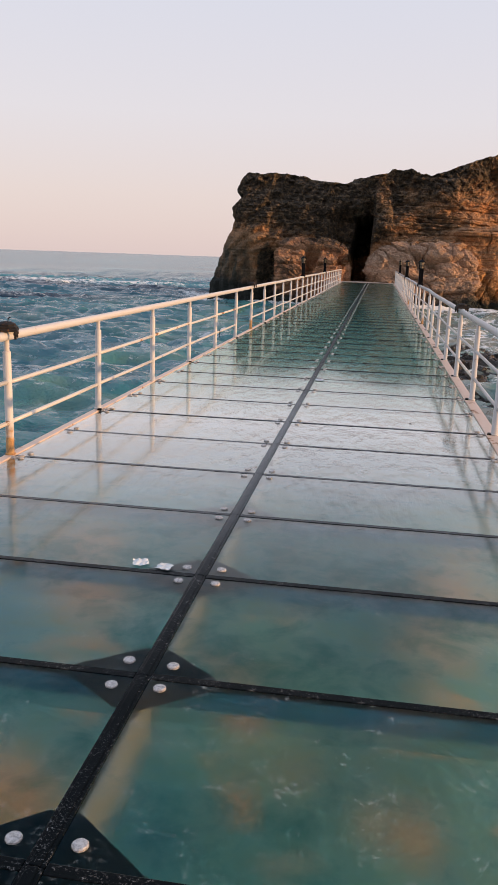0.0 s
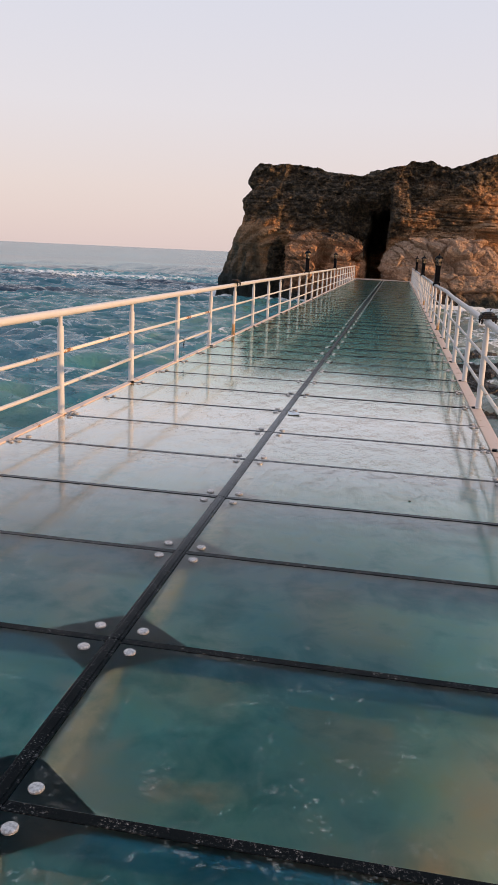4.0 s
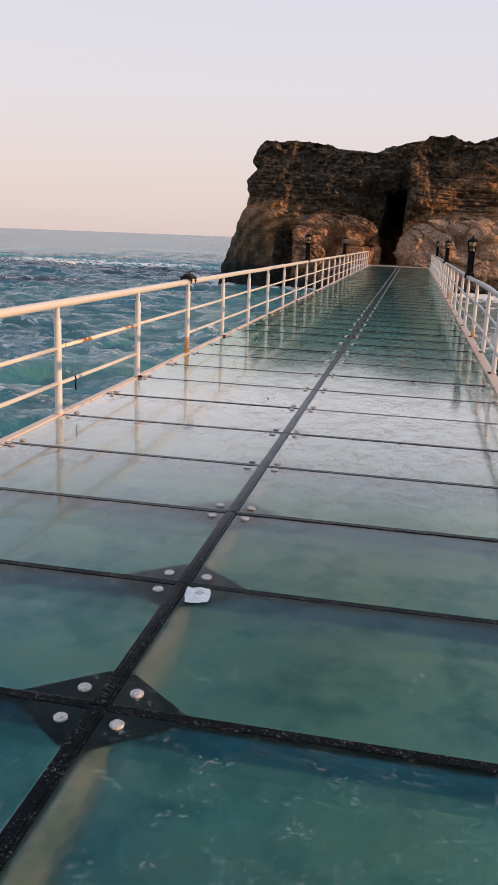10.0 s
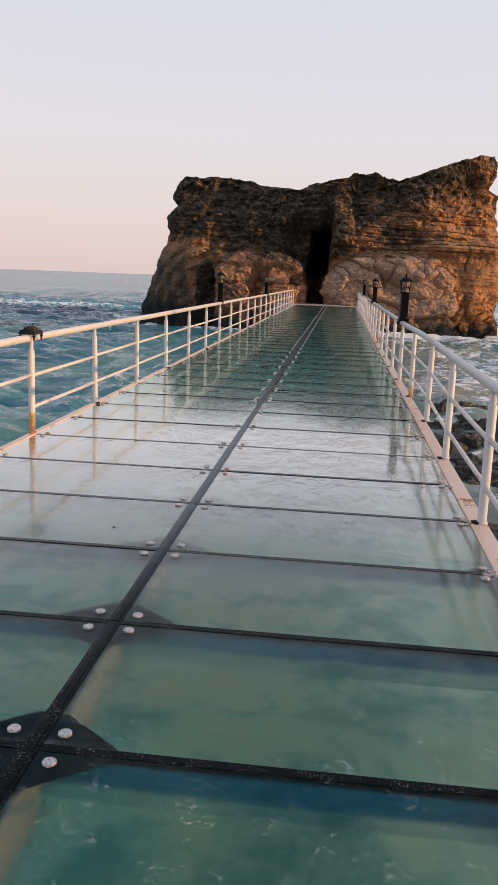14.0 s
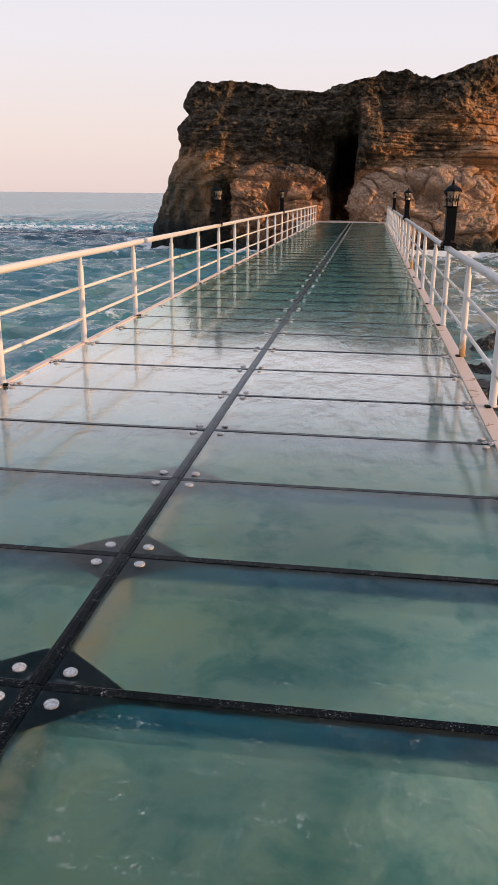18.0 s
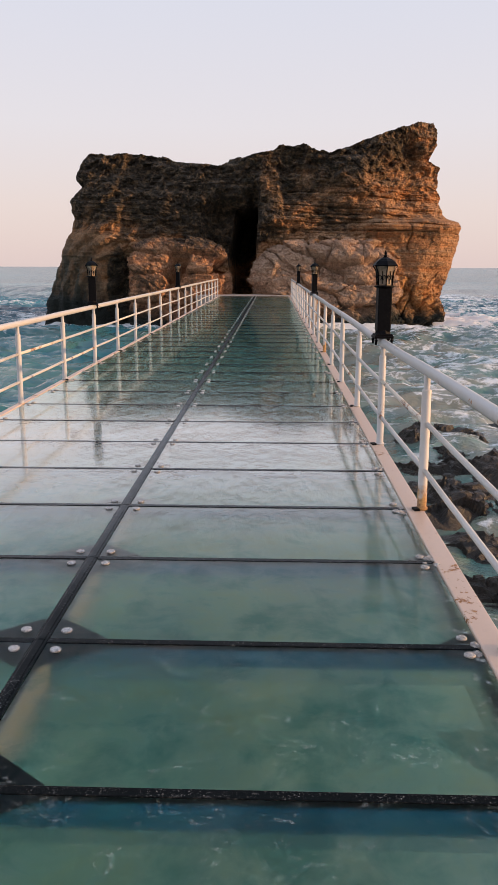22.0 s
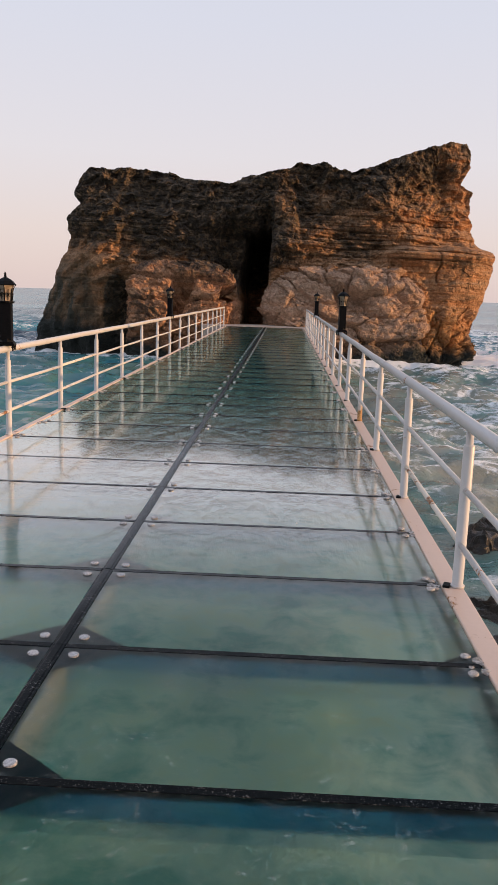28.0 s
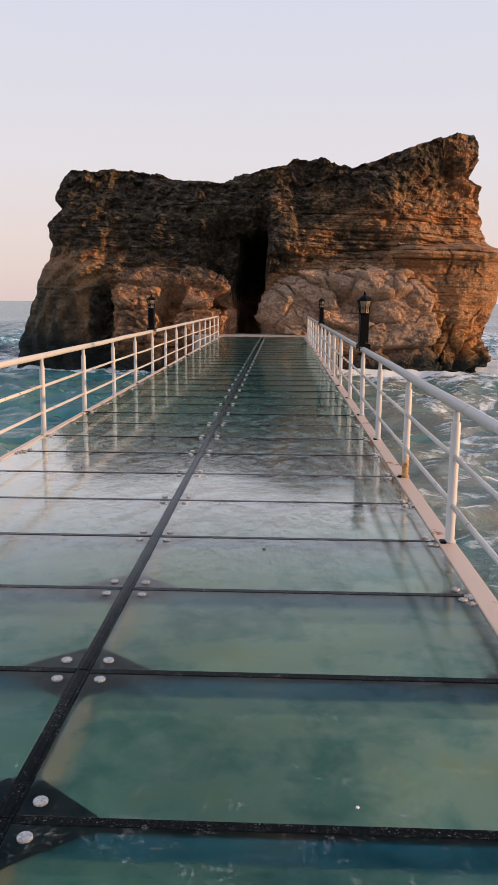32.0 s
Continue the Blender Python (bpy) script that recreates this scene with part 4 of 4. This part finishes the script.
# ---- reef rocks in the water ----
def reef_rock(x, y, rx, ry, h, seed, turn=0.0, label="low jagged wet black rock in the shallow water"):
    rows, cols = 60, 130
    th = np.linspace(0, 2 * np.pi, cols, endpoint=False)[None, :]
    q = np.linspace(0, 1, rows)[:, None]
    rad = 1 - q
    wob = 1 + 0.45 * fbm(np.cos(th) * 1.5 + seed, np.sin(th) * 1.5, q * 0, 4)
    a, b = np.cos(th) * rad * rx * wob, np.sin(th) * rad * ry * wob
    c, s = math.cos(radians(turn)), math.sin(radians(turn))
    px, py = x + a * c - b * s, y + a * s + b * c
    rise = smooth(0.0, 0.45, q)
    lean, e, t = cells(px * 1.6 + seed, py * 1.6, px * 0 + seed)
    lean2, e2, t2 = cells(px * 4.2, py * 4.2 + seed, px * 0 + seed)
    lump = 0.55 + 0.55 * fbm(px * 0.8 + seed, py * 0.8, q * 0, 4, 0.6) + 0.35 * (t - 0.5) + 0.5 * lean + 0.16 * (t2 - 0.5) + 0.3 * lean2
    steps = lump * 4.0
    lump = (np.floor(steps) + smooth(0.55, 1.0, steps - np.floor(steps))) / 4.0 * 0.7 + 0.3 * lump
    z = SEA - 0.10 + 0.76 * h * rise * (lump + 0.10 * fbm(px * 4 + seed, py * 4, q * 0, 4))
    ob = surface("reef_rock", np.stack([px, py, z], -1).reshape(-1, 3).tolist(), grid_faces(rows, cols, wrap=True), REEF, smooth=False)
    return tagged(ob, label, "rock", "reef rocks beside the pier")


for row in ((4.4, 29.2, 1.5, 1.9, 0.50, 1.0, 10), (5.1, 27.0, 2.3, 1.2, 0.46, 5.0, -15), (3.9, 25.2, 1.3, 1.0, 0.46, 9.0, 0), (5.0, 23.4, 2.4, 0.9, 0.46, 14.0, 8), (4.1, 21.4, 1.7, 0.8, 0.44, 17.0, -6), (4.8, 19.4, 2.2, 0.9, 0.46, 19.0, -5), (7.2, 31.0, 1.7, 1.6, 0.42, 24.0, 20), (7.3, 25.5, 1.8, 1.0, 0.42, 29.0, 5), (7.4, 21.0, 1.6, 0.8, 0.38, 31.0, 0), (4.0, 17.4, 1.2, 0.6, 0.44, 33.0, 0), (4.4, 15.0, 1.4, 0.5, 0.42, 36.0, 5), (4.1, 12.6, 1.1, 0.5, 0.36, 39.0, -4)):
    reef_rock(*row)
reef_rock(-38.0, 106.0, 3.0, 1.2, 0.30, 41.0, 0, "small dark rock awash far out at sea")


# ---- railings ----
FIRST, LAST = -5, 57
POSTS = list(range(FIRST, LAST + 1, 2))


def post_mesh(rust):
    bm = bmesh.new()
    lathe(bm, [(0.040, 0.0), (0.040, 0.012), (0.031, 0.016), (0.031, 0.800), (0.027, 0.806), (0.021, 0.81), (0.021, 0.905)], 14)
    for f in bm.faces:
        f.smooth = len(f.verts) == 4 and abs(f.normal.z) < 0.5
    bm.normal_update()
    for f in bm.faces:
        f.smooth = abs(f.normal.z) < 0.5
    me = bpy.data.meshes.new("post")
    bm.to_mesh(me)
    bm.free()
    me.materials.append(rust)
    return me


def make_rusty():
    """White paint with an ochre rust run at the foot."""
    m, n, l, p = material("rust_run_paint", 0.5)
    v = world_coords(n, l)
    a, b = noise_tex(n, l, v, 9.0, 5), noise_tex(n, l, v, 45.0, 4)
    c, sep = n.new("ShaderNodeTexCoord"), n.new("ShaderNodeSeparateXYZ")
    l.new(c.outputs["Object"], sep.inputs[0])
    level = calc(n, l, "ADD", calc(n, l, "MULTIPLY", sep.outputs["Z"], -1.6), a)
    rust = ramp(n, l, b, [(0.3, (0.20, 0.08, 0.025)), (0.6, (0.52, 0.28, 0.09))])
    l.new(mix(n, l, ramp(n, l, level, grey(0.10, 0.28)), (0.58, 0.53, 0.49), rust), p.inputs["Base Color"])
    bump(n, l, b, 0.3, 0.004, p.inputs["Normal"])
    return m


RUSTY = make_rusty()
STREAKED = make_paint("streaked_paint", 0.54, (0.72, 0.64, 0.54))
POST, POST_RUSTY = post_mesh(PAINT), post_mesh(RUSTY)
bm = bmesh.new()
tube(bm, [(0, 0.03, 0), (0, 0.6, -0.002), (0, 1.3, -0.003), (0, 1.97, 0)], 0.0175, 10)
MID = bpy.data.meshes.new("mid_rail")
bm.to_mesh(MID)
bm.free()
MID.materials.append(PAINT)
MID_RUSTY = MID.copy()
MID_RUSTY.materials.clear()
MID_RUSTY.materials.append(STREAKED)


bm = bmesh.new()
box(bm, -0.02, 0.02, -0.032, 0.032, 0.0, 0.016, 0.005)
PAD = bpy.data.meshes.new("foot_pad")
bm.to_mesh(PAD)
bm.free()
PAD.materials.append(IRON)


def railing(side, label, rusty, missing):
    rail = new("railing")
    tagged(rail, label, "railing", "railings of the pier")
    x = 1.945 if side > 0 else -1.992
    rng = random.Random(5 + side)
    shift = -0.045 if side > 0 else 0.0

    def line(k):
        return x + (0.048 * math.exp(-(((k - 17.7) / 1.9) ** 2)) if side > 0 else 0.0)

    for k in POSTS:
        ob = shared("post", POST_RUSTY if k in rusty else POST, (x, k, 0.01), rail)
        ob.matrix_basis = pose(line(k) + rng.uniform(-0.006, 0.006), k + shift + rng.uniform(-0.01, 0.01), 0.01, rng.uniform(-0.5, 0.5), rng.uniform(-0.5, 0.5), rng.uniform(0, 360))
        if side > 0 or k % 4 == 1:
            ob = shared("foot_pad", PAD, (0, 0, 0), rail)
            ob.matrix_basis = pose(line(k) - side * 0.045 + rng.uniform(-0.01, 0.01), k - 0.05 + rng.uniform(-0.02, 0.02), 0.009, 0, 0, rng.uniform(-25, 25))
        for z in (0.580, 0.270):
            if k < LAST and (k, z) not in missing:
                ob = shared("mid_rail", MID_RUSTY if rng.random() < 0.12 else MID, (0, 0, 0), rail)
                ob.matrix_basis = pose(line(k), k + shift, z + rng.uniform(-0.006, 0.006), rng.uniform(-0.25, 0.25), 0, math.degrees(math.atan((line(k) - line(k + 2)) / 2)))
    bm = bmesh.new()
    pts = []
    for k in range(FIRST, LAST + 1):
        sag = 0.0 if k % 2 else rng.uniform(-0.004, 0.003)
        pts.append((line(k) + rng.uniform(-0.003, 0.003), k, 0.932 + sag + rng.uniform(-0.002, 0.002)))
    pts[0], pts[-1] = (x, FIRST - 0.04, 0.932), (x, LAST + 0.04, 0.932)
    tube(bm, pts, 0.036, 12)
    part("handrail", bm, PAINT, rail)
    return rail


left_rail = railing(-1, "white painted tubular steel railing with rust streaks", (3, 15), ((13, 0.270),))
right_rail = railing(1, "white painted tubular steel railing with rusted post feet", (19, 29), ())


# ---- lamps and empty clamps on the handrails ----
def clamp_block(bm, z0):
    box(bm, -0.085, 0.085, -0.085, 0.085, z0, z0 + 0.022, 0.004)
    box(bm, -0.075, 0.075, -0.075, 0.075, z0 + 0.022, z0 + 0.04, 0.004)
    return bm


def clamp_bolts(thing, mat, z0=0.0):
    for sx in (-1, 1):
        for sy in (-1, 1):
            bm = bmesh.new()
            tube(bm, [(sx * 0.07, sy * 0.07, z0 - 0.055), (sx * 0.07, sy * 0.07, z0 + 0.03)], 0.009, 8)
            tube(bm, [(sx * 0.07, sy * 0.07, z0 - 0.025), (sx * 0.07, sy * 0.07, z0 - 0.008)], 0.016, 6)
            part("clamp_bolt", bm, mat, thing)


def lamp():
    thing = new("pier_lamp")
    bm = bmesh.new()
    clamp_block(bm, 0.0)
    lathe(bm, [(0.075, 0.0), (0.06, 0.04), (0.055, 0.06)], 8, 0.2, (0, 0, 0.04))
    part("base_plate", bm, IRON, thing)
    clamp_bolts(thing, IRON)
    bm = bmesh.new()
    box(bm, -0.06, 0.06, -0.06, 0.06, 0.06, 0.445, 0.008)
    part("column", bm, IRON, thing)
    bm = bmesh.new()
    lathe(bm, [(0.078, 0.0), (0.090, 0.008), (0.090, 0.018), (0.07, 0.022)], 12, 0, (0, 0, 0.44))
    part("collar", bm, IRON, thing)
    lo, hi, z0, z1 = 0.070, 0.098, 0.455, 0.625
    for k in range(6):
        bm = bmesh.new()
        for back in (0.0, 0.003):
            rows = []
            for r, z in ((lo - 0.004, z0), (0.070, z0 + 0.08), (0.080, z0 + 0.13), (hi - 0.004, z1)):
                rows.append([bm.verts.new(((r - back) * math.cos(0.52 + (k + e) * math.pi / 3), (r - back) * math.sin(0.52 + (k + e) * math.pi / 3), z)) for e in (0, 1)])
            for q, w in zip(rows, rows[1:]):
                bm.faces.new((q[0], q[1], w[1], w[0]) if not back else (q[1], q[0], w[0], w[1]))
        part("lantern_pane", bm, LANTERN, thing, "cream translucent lantern glass")
    for k in range(6):
        a = 0.52 + k * math.pi / 3
        bm = bmesh.new()
        tube(bm, [(r * math.cos(a), r * math.sin(a), z) for r, z in ((lo, z0), (0.073, z0 + 0.08), (0.083, z0 + 0.13), (hi + 0.012, z1 + 0.004))], 0.006, 6)
        part("lantern_bar", bm, IRON, thing)
    for k in range(6):
        a = 0.52 + (k + 0.5) * math.pi / 3
        side, outw = Vector((-math.sin(a), math.cos(a), 0)), Vector((math.cos(a), math.sin(a), 0))
        bm = bmesh.new()
        tube(bm, [outw * (0.064 + 0.13 * q * 0.09) + Vector((0, 0, z0 + 0.02 + 0.11 * q)) for q in (0, 0.5, 1)], 0.004, 6)
        for sgn in (-1, 1):
            pts = []
            for q in range(15):
                ang, rad = -1.4 + q * 0.42, 0.024 * (1 - q / 19)
                pts.append(outw * 0.072 + side * sgn * (0.024 - rad * math.cos(ang)) + Vector((0, 0, z0 + 0.075 + rad * math.sin(ang))))
            tube(bm, pts, 0.0035, 6)
        part("scroll", bm, IRON, thing)
    bm = bmesh.new()
    lathe(bm, [(0.112, 0.0), (0.116, 0.008), (0.102, 0.022), (0.085, 0.042), (0.055, 0.062), (0.028, 0.074), (0.02, 0.08)], 6, 0.52, (0, 0, z1))
    part("roof", bm, IRON, thing)
    bm = bmesh.new()
    lathe(bm, [(0.012, 0.0), (0.018, 0.012), (0.010, 0.022), (0.013, 0.034), (0.003, 0.058)], 10, 0, (0, 0, z1 + 0.078))
    part("finial", bm, IRON, thing)
    return thing


first = lamp()
tagged(first, "black iron lantern lamp on a square column", "lamp", "lamps along the pier")
first.matrix_basis = pose(1.945, 21, 0.97, 0, 0, 4)
for x, k, turn in ((1.945, 33, 8), (1.945, 45, 2), (-1.992, 27, 10), (-1.992, 39, -6)):
    copy_thing(first, pose(x, k, 0.97, 0, 0, turn))


def empty_clamp():
    thing = new("lamp_clamp")
    bm = bmesh.new()
    clamp_block(bm, 0.0)
    part("bracket", bm, CLAMP, thing)
    clamp_bolts(thing, CLAMP)
    bm = bmesh.new()
    lathe(bm, [(0.070, 0.0), (0.072, 0.014), (0.05, 0.026), (0.035, 0.032), (0.02, 0.028)], 8, 0.3, (0, 0, 0.04))
    part("broken_stub", bm, CLAMP, thing, "jagged stub of a broken lamp")
    bm = bmesh.new()
    tube(bm, [(0.01, 0, 0.06), (0.015, 0.005, 0.095), (0.03, 0.012, 0.105)], 0.005, 6)
    part("wire", bm, IRON, thing)
    return thing


stub = empty_clamp()
tagged(stub, "rusty black clamp of a missing lamp on the handrail", "lamp base", "empty lamp clamps")
stub.matrix_basis = pose(1.945, 9, 0.97, 0, 0, 5)
for x, k, turn in ((-1.992, 3, 20), (-1.992, 15, -8)):
    copy_thing(stub, pose(x, k, 0.97, 0, 0, turn))

bm = bmesh.new()
tube(bm, [(0, 0, 0.02), (0.004, 0.006, -0.02), (0.0, 0.002, -0.07), (0.006, 0, -0.11)], 0.007, 6)
tie = part("cable_tie", bm, IRON)
tie.matrix_basis = pose(-1.975, 11.3, 0.27)
tagged(tie, "frayed black cable end tied to the lower rail", "cable")


# ---- deck ----
Y0, Y1 = -6, 58
MIDLINE = -0.028
deck = new("floor")
tagged(deck, "wet scuffed glass panel pier deck on dark steel", "deck", kind="structure")


def kerb(x0, x1):
    bm = bmesh.new()
    box(bm, x0, x1, Y0, Y1 + 0.5, -0.10, 0.010, 0.006)
    ob = part("kerb", bm, KERB, deck, "cream painted steel edge beam with rust spots")
    return ob


kerb(1.866, 1.984)
kerb(-2.03, -1.957)
for x in (1.945, -1.992):
    bm = bmesh.new()
    box(bm, x - 0.05, x + 0.05, Y0, Y1 + 0.5, -0.36, -0.102)
    part("side_beam", bm, UNDER, deck)
for k in (-5, 37, 45, 53):
    for x in (1.945, -1.992):
        bm = bmesh.new()
        lathe(bm, [(0.11, -6.0), (0.11, -0.36)], 12, 0, (x, k, 0))
        part("pile", bm, UNDER, deck)

bm = bmesh.new()
box(bm, -3.2, 3.4, 57.9 + 0.6, 61.5, -3.0, 0.012, 0.03)
landing = part("landing", bm, CONCRETE)
tagged(landing, "rough pinkish concrete landing at the foot of the rock", "landing", kind="structure")


def panel_mesh(x0, x1):
    bm = bmesh.new()
    box(bm, x0, x1, 0.0205, 0.9795, -0.012, 0.0, 0.003)
    for f in bm.faces:
        f.material_index = 0 if f.normal.z > 0.9 else 1
    bm.normal_update()
    for f in bm.faces:
        f.material_index = 0 if f.normal.z > 0.9 else 1
    me = bpy.data.meshes.new("glass_panel")
    bm.to_mesh(me)
    bm.free()
    me.materials.append(GLASS)
    me.materials.append(GLASS_EDGE)
    return me


def mesh_of(name, bm, mat):
    me = bpy.data.meshes.new(name)
    bm.to_mesh(me)
    bm.free()
    me.materials.append(mat)
    return me


PANEL_R, PANEL_L = panel_mesh(MIDLINE + 0.032, 1.863), panel_mesh(-1.954, MIDLINE - 0.032)
bm = bmesh.new()
box(bm, -1.95, MIDLINE - 0.032, -0.021, 0.021, -0.028, 0.003, 0.003)
JOINT_L = mesh_of("joint_strip", bm, STEEL)
bm = bmesh.new()
box(bm, MIDLINE + 0.032, 1.852, -0.021, 0.021, -0.028, 0.003, 0.003)
JOINT_R = mesh_of("joint_strip", bm, STEEL)
bm = bmesh.new()
box(bm, -0.030, 0.030, 0, 0.998, -0.03, 0.004, 0.003)
box(bm, -0.017, 0.017, 0.001, 0.997, 0.0, 0.008, 0.003)
BAR = mesh_of("centre_bar", bm, STEEL)


def gusset_mesh(sx, size=1.0):
    bm = bmesh.new()
    pts = [(0.0, 0.22), (sx * 0.05, 0.22), (sx * 0.29, 0.03), (sx * 0.29, -0.03), (sx * 0.05, -0.22), (0.0, -0.22)]
    top = [bm.verts.new((x * size, y * size, -0.0025)) for x, y in pts]
    low = [bm.verts.new((x * size, y * size, -0.0110)) for x, y in pts]
    bm.faces.new(top)
    bm.faces.new(low[::-1])
    for i in range(6):
        bm.faces.new((top[i], low[i], low[(i + 1) % 6], top[(i + 1) % 6]))
    bmesh.ops.recalc_face_normals(bm, faces=bm.faces[:])
    return mesh_of("gusset_plate", bm, UNDER)


GUSSET_R, GUSSET_L = gusset_mesh(1), gusset_mesh(-1)
GUSSET_EAST, GUSSET_WEST = gusset_mesh(-1, 0.62), gusset_mesh(1, 0.62)
bm = bmesh.new()
lathe(bm, [(0.024, 0.0), (0.0245, 0.006), (0.021, 0.010), (0.010, 0.0115)], 12)
bm.normal_update()
BOLT_MESH = mesh_of("bolt", bm, BOLT)
BOLT_EDGE = BOLT_MESH.copy()
BOLT_EDGE.materials.clear()
BOLT_EDGE.materials.append(BOLT_DIRTY)


def crust_mesh(seed):
    """A low crumbly crust of salt and grit."""
    bm = bmesh.new()
    r = random.Random(seed)
    for q in range(5):
        made = bmesh.ops.create_icosphere(bm, subdivisions=1, radius=r.uniform(0.012, 0.03))["verts"]
        at = Vector((r.uniform(-0.03, 0.03), r.uniform(-0.07, 0.07), 0))
        for w in made:
            w.co = Vector((w.co.x * r.uniform(0.7, 1.3), w.co.y * r.uniform(0.8, 1.6), w.co.z * 0.35 * r.uniform(0.7, 1.3))) + at
    return mesh_of("salt_crust", bm, CRUST)


CRUSTS = [crust_mesh(q) for q in range(4)]

bm = bmesh.new()
box(bm, -1.95, 1.89, -0.03, 0.03, -0.165, -0.045, 0.004)
CROSS = mesh_of("cross_beam", bm, BEAM_BLUE)
bm = bmesh.new()
box(bm, -0.045, 0.045, 0.04, 0.96, -0.30, -0.045, 0.004)
GIRDER = mesh_of("girder", bm, BEAM)
rng = random.Random(11)
for k in range(Y0, Y1):
    for name, me, x in (("glass_panel", PANEL_R, 0), ("glass_panel", PANEL_L, 0), ("centre_bar", BAR, MIDLINE), ("girder", GIRDER, MIDLINE)):
        shared(name, me, (x, k, rng.uniform(-0.001, 0.001)), deck)
for k in range(Y0, Y1 + 1):
    shared("joint_strip", JOINT_R, (0, k, rng.uniform(-0.001, 0.001)), deck)
    shared("joint_strip", JOINT_L, (0, k, rng.uniform(-0.001, 0.001)), deck)
    shared("cross_beam", CROSS, (0, k, 0), deck)
    shared("gusset_plate", GUSSET_R, (MIDLINE, k, 0), deck)
    shared("gusset_plate", GUSSET_L, (MIDLINE, k, 0), deck)
    shared("gusset_plate", GUSSET_EAST, (1.86, k, -0.001), deck)
    shared("gusset_plate", GUSSET_WEST, (-1.952, k, -0.001), deck)
    for x in (MIDLINE - 0.092, MIDLINE + 0.092):
        for y in (-0.09, 0.09):
            shared("bolt", BOLT_MESH, (x + rng.uniform(-0.006, 0.006), k + y + rng.uniform(-0.008, 0.008), 0.001), deck, rng.uniform(0, 90))
    shared("salt_crust", CRUSTS[k % 4], (1.835 + rng.uniform(-0.02, 0.01), k + rng.uniform(-0.06, 0.06), 0.003), deck, rng.uniform(-20, 20))
    if rng.random() < 0.5:
        shared("salt_crust", CRUSTS[(k + 1) % 4], (-1.935, k + rng.uniform(-0.1, 0.1), 0.003), deck, rng.uniform(-20, 20))
    for x in (-1.87, 1.80):
        for y in (-0.08, 0.08):
            shared("bolt", BOLT_EDGE, (x + rng.uniform(-0.006, 0.006), k + y + rng.uniform(-0.008, 0.008), 0.001), deck, rng.uniform(0, 90))


# ---- scraps on the deck ----
def scrap(x, y, w, d, turn, seed):
    bm = bmesh.new()
    r = random.Random(seed)
    nx, ny = 6, 5
    grid = [[bm.verts.new(((i / (nx - 1) - 0.5) * w * r.uniform(0.85, 1.05), (j / (ny - 1) - 0.5) * d * r.uniform(0.85, 1.05), 0.004 + 0.008 * r.random())) for i in range(nx)] for j in range(ny)]
    for j in range(ny - 1):
        for i in range(nx - 1):
            bm.faces.new((grid[j][i], grid[j][i + 1], grid[j + 1][i + 1], grid[j + 1][i]))
    ob = part("paper_scrap", bm, PAPER)
    ob.matrix_basis = pose(x, y, 0.002, 0, 0, turn)
    return tagged(ob, "torn soggy white paper scrap lying on the glass", "paper", "scraps on the deck")


scrap(-0.365, 1.09, 0.085, 0.09, 20, 1)
scrap(-0.23, 1.06, 0.08, 0.08, -15, 2)
scrap(0.07, 7.89, 0.11, 0.15, 10, 3)


def pebble(x, y, size, seed, mat=REEF, label="small dark stone crumb lying on the glass"):
    bm = bmesh.new()
    bmesh.ops.create_icosphere(bm, subdivisions=2, radius=size)
    r = random.Random(seed)
    for w in bm.verts:
        w.co *= r.uniform(0.75, 1.2)
        w.co.z = max(w.co.z * 0.55, -0.2 * size)
    ob = part("stone_crumb", bm, mat)
    ob.matrix_basis = pose(x, y, 0.001 + 0.2 * size, 0, 0, 40 * seed)
    return tagged(ob, label, "stone", "crumbs on the deck")


for i, (x, y, size) in enumerate(((-0.319, 16.98, 0.012), (0.07, 16.07, 0.010), (0.715, 26.75, 0.012), (1.17, 5.3, 0.010), (-0.417, 12.34, 0.010))):
    pebble(x, y, size, i + 1)
pebble(1.069, 24.109, 0.007, 9, PAPER, "small white chip lying on the glass")
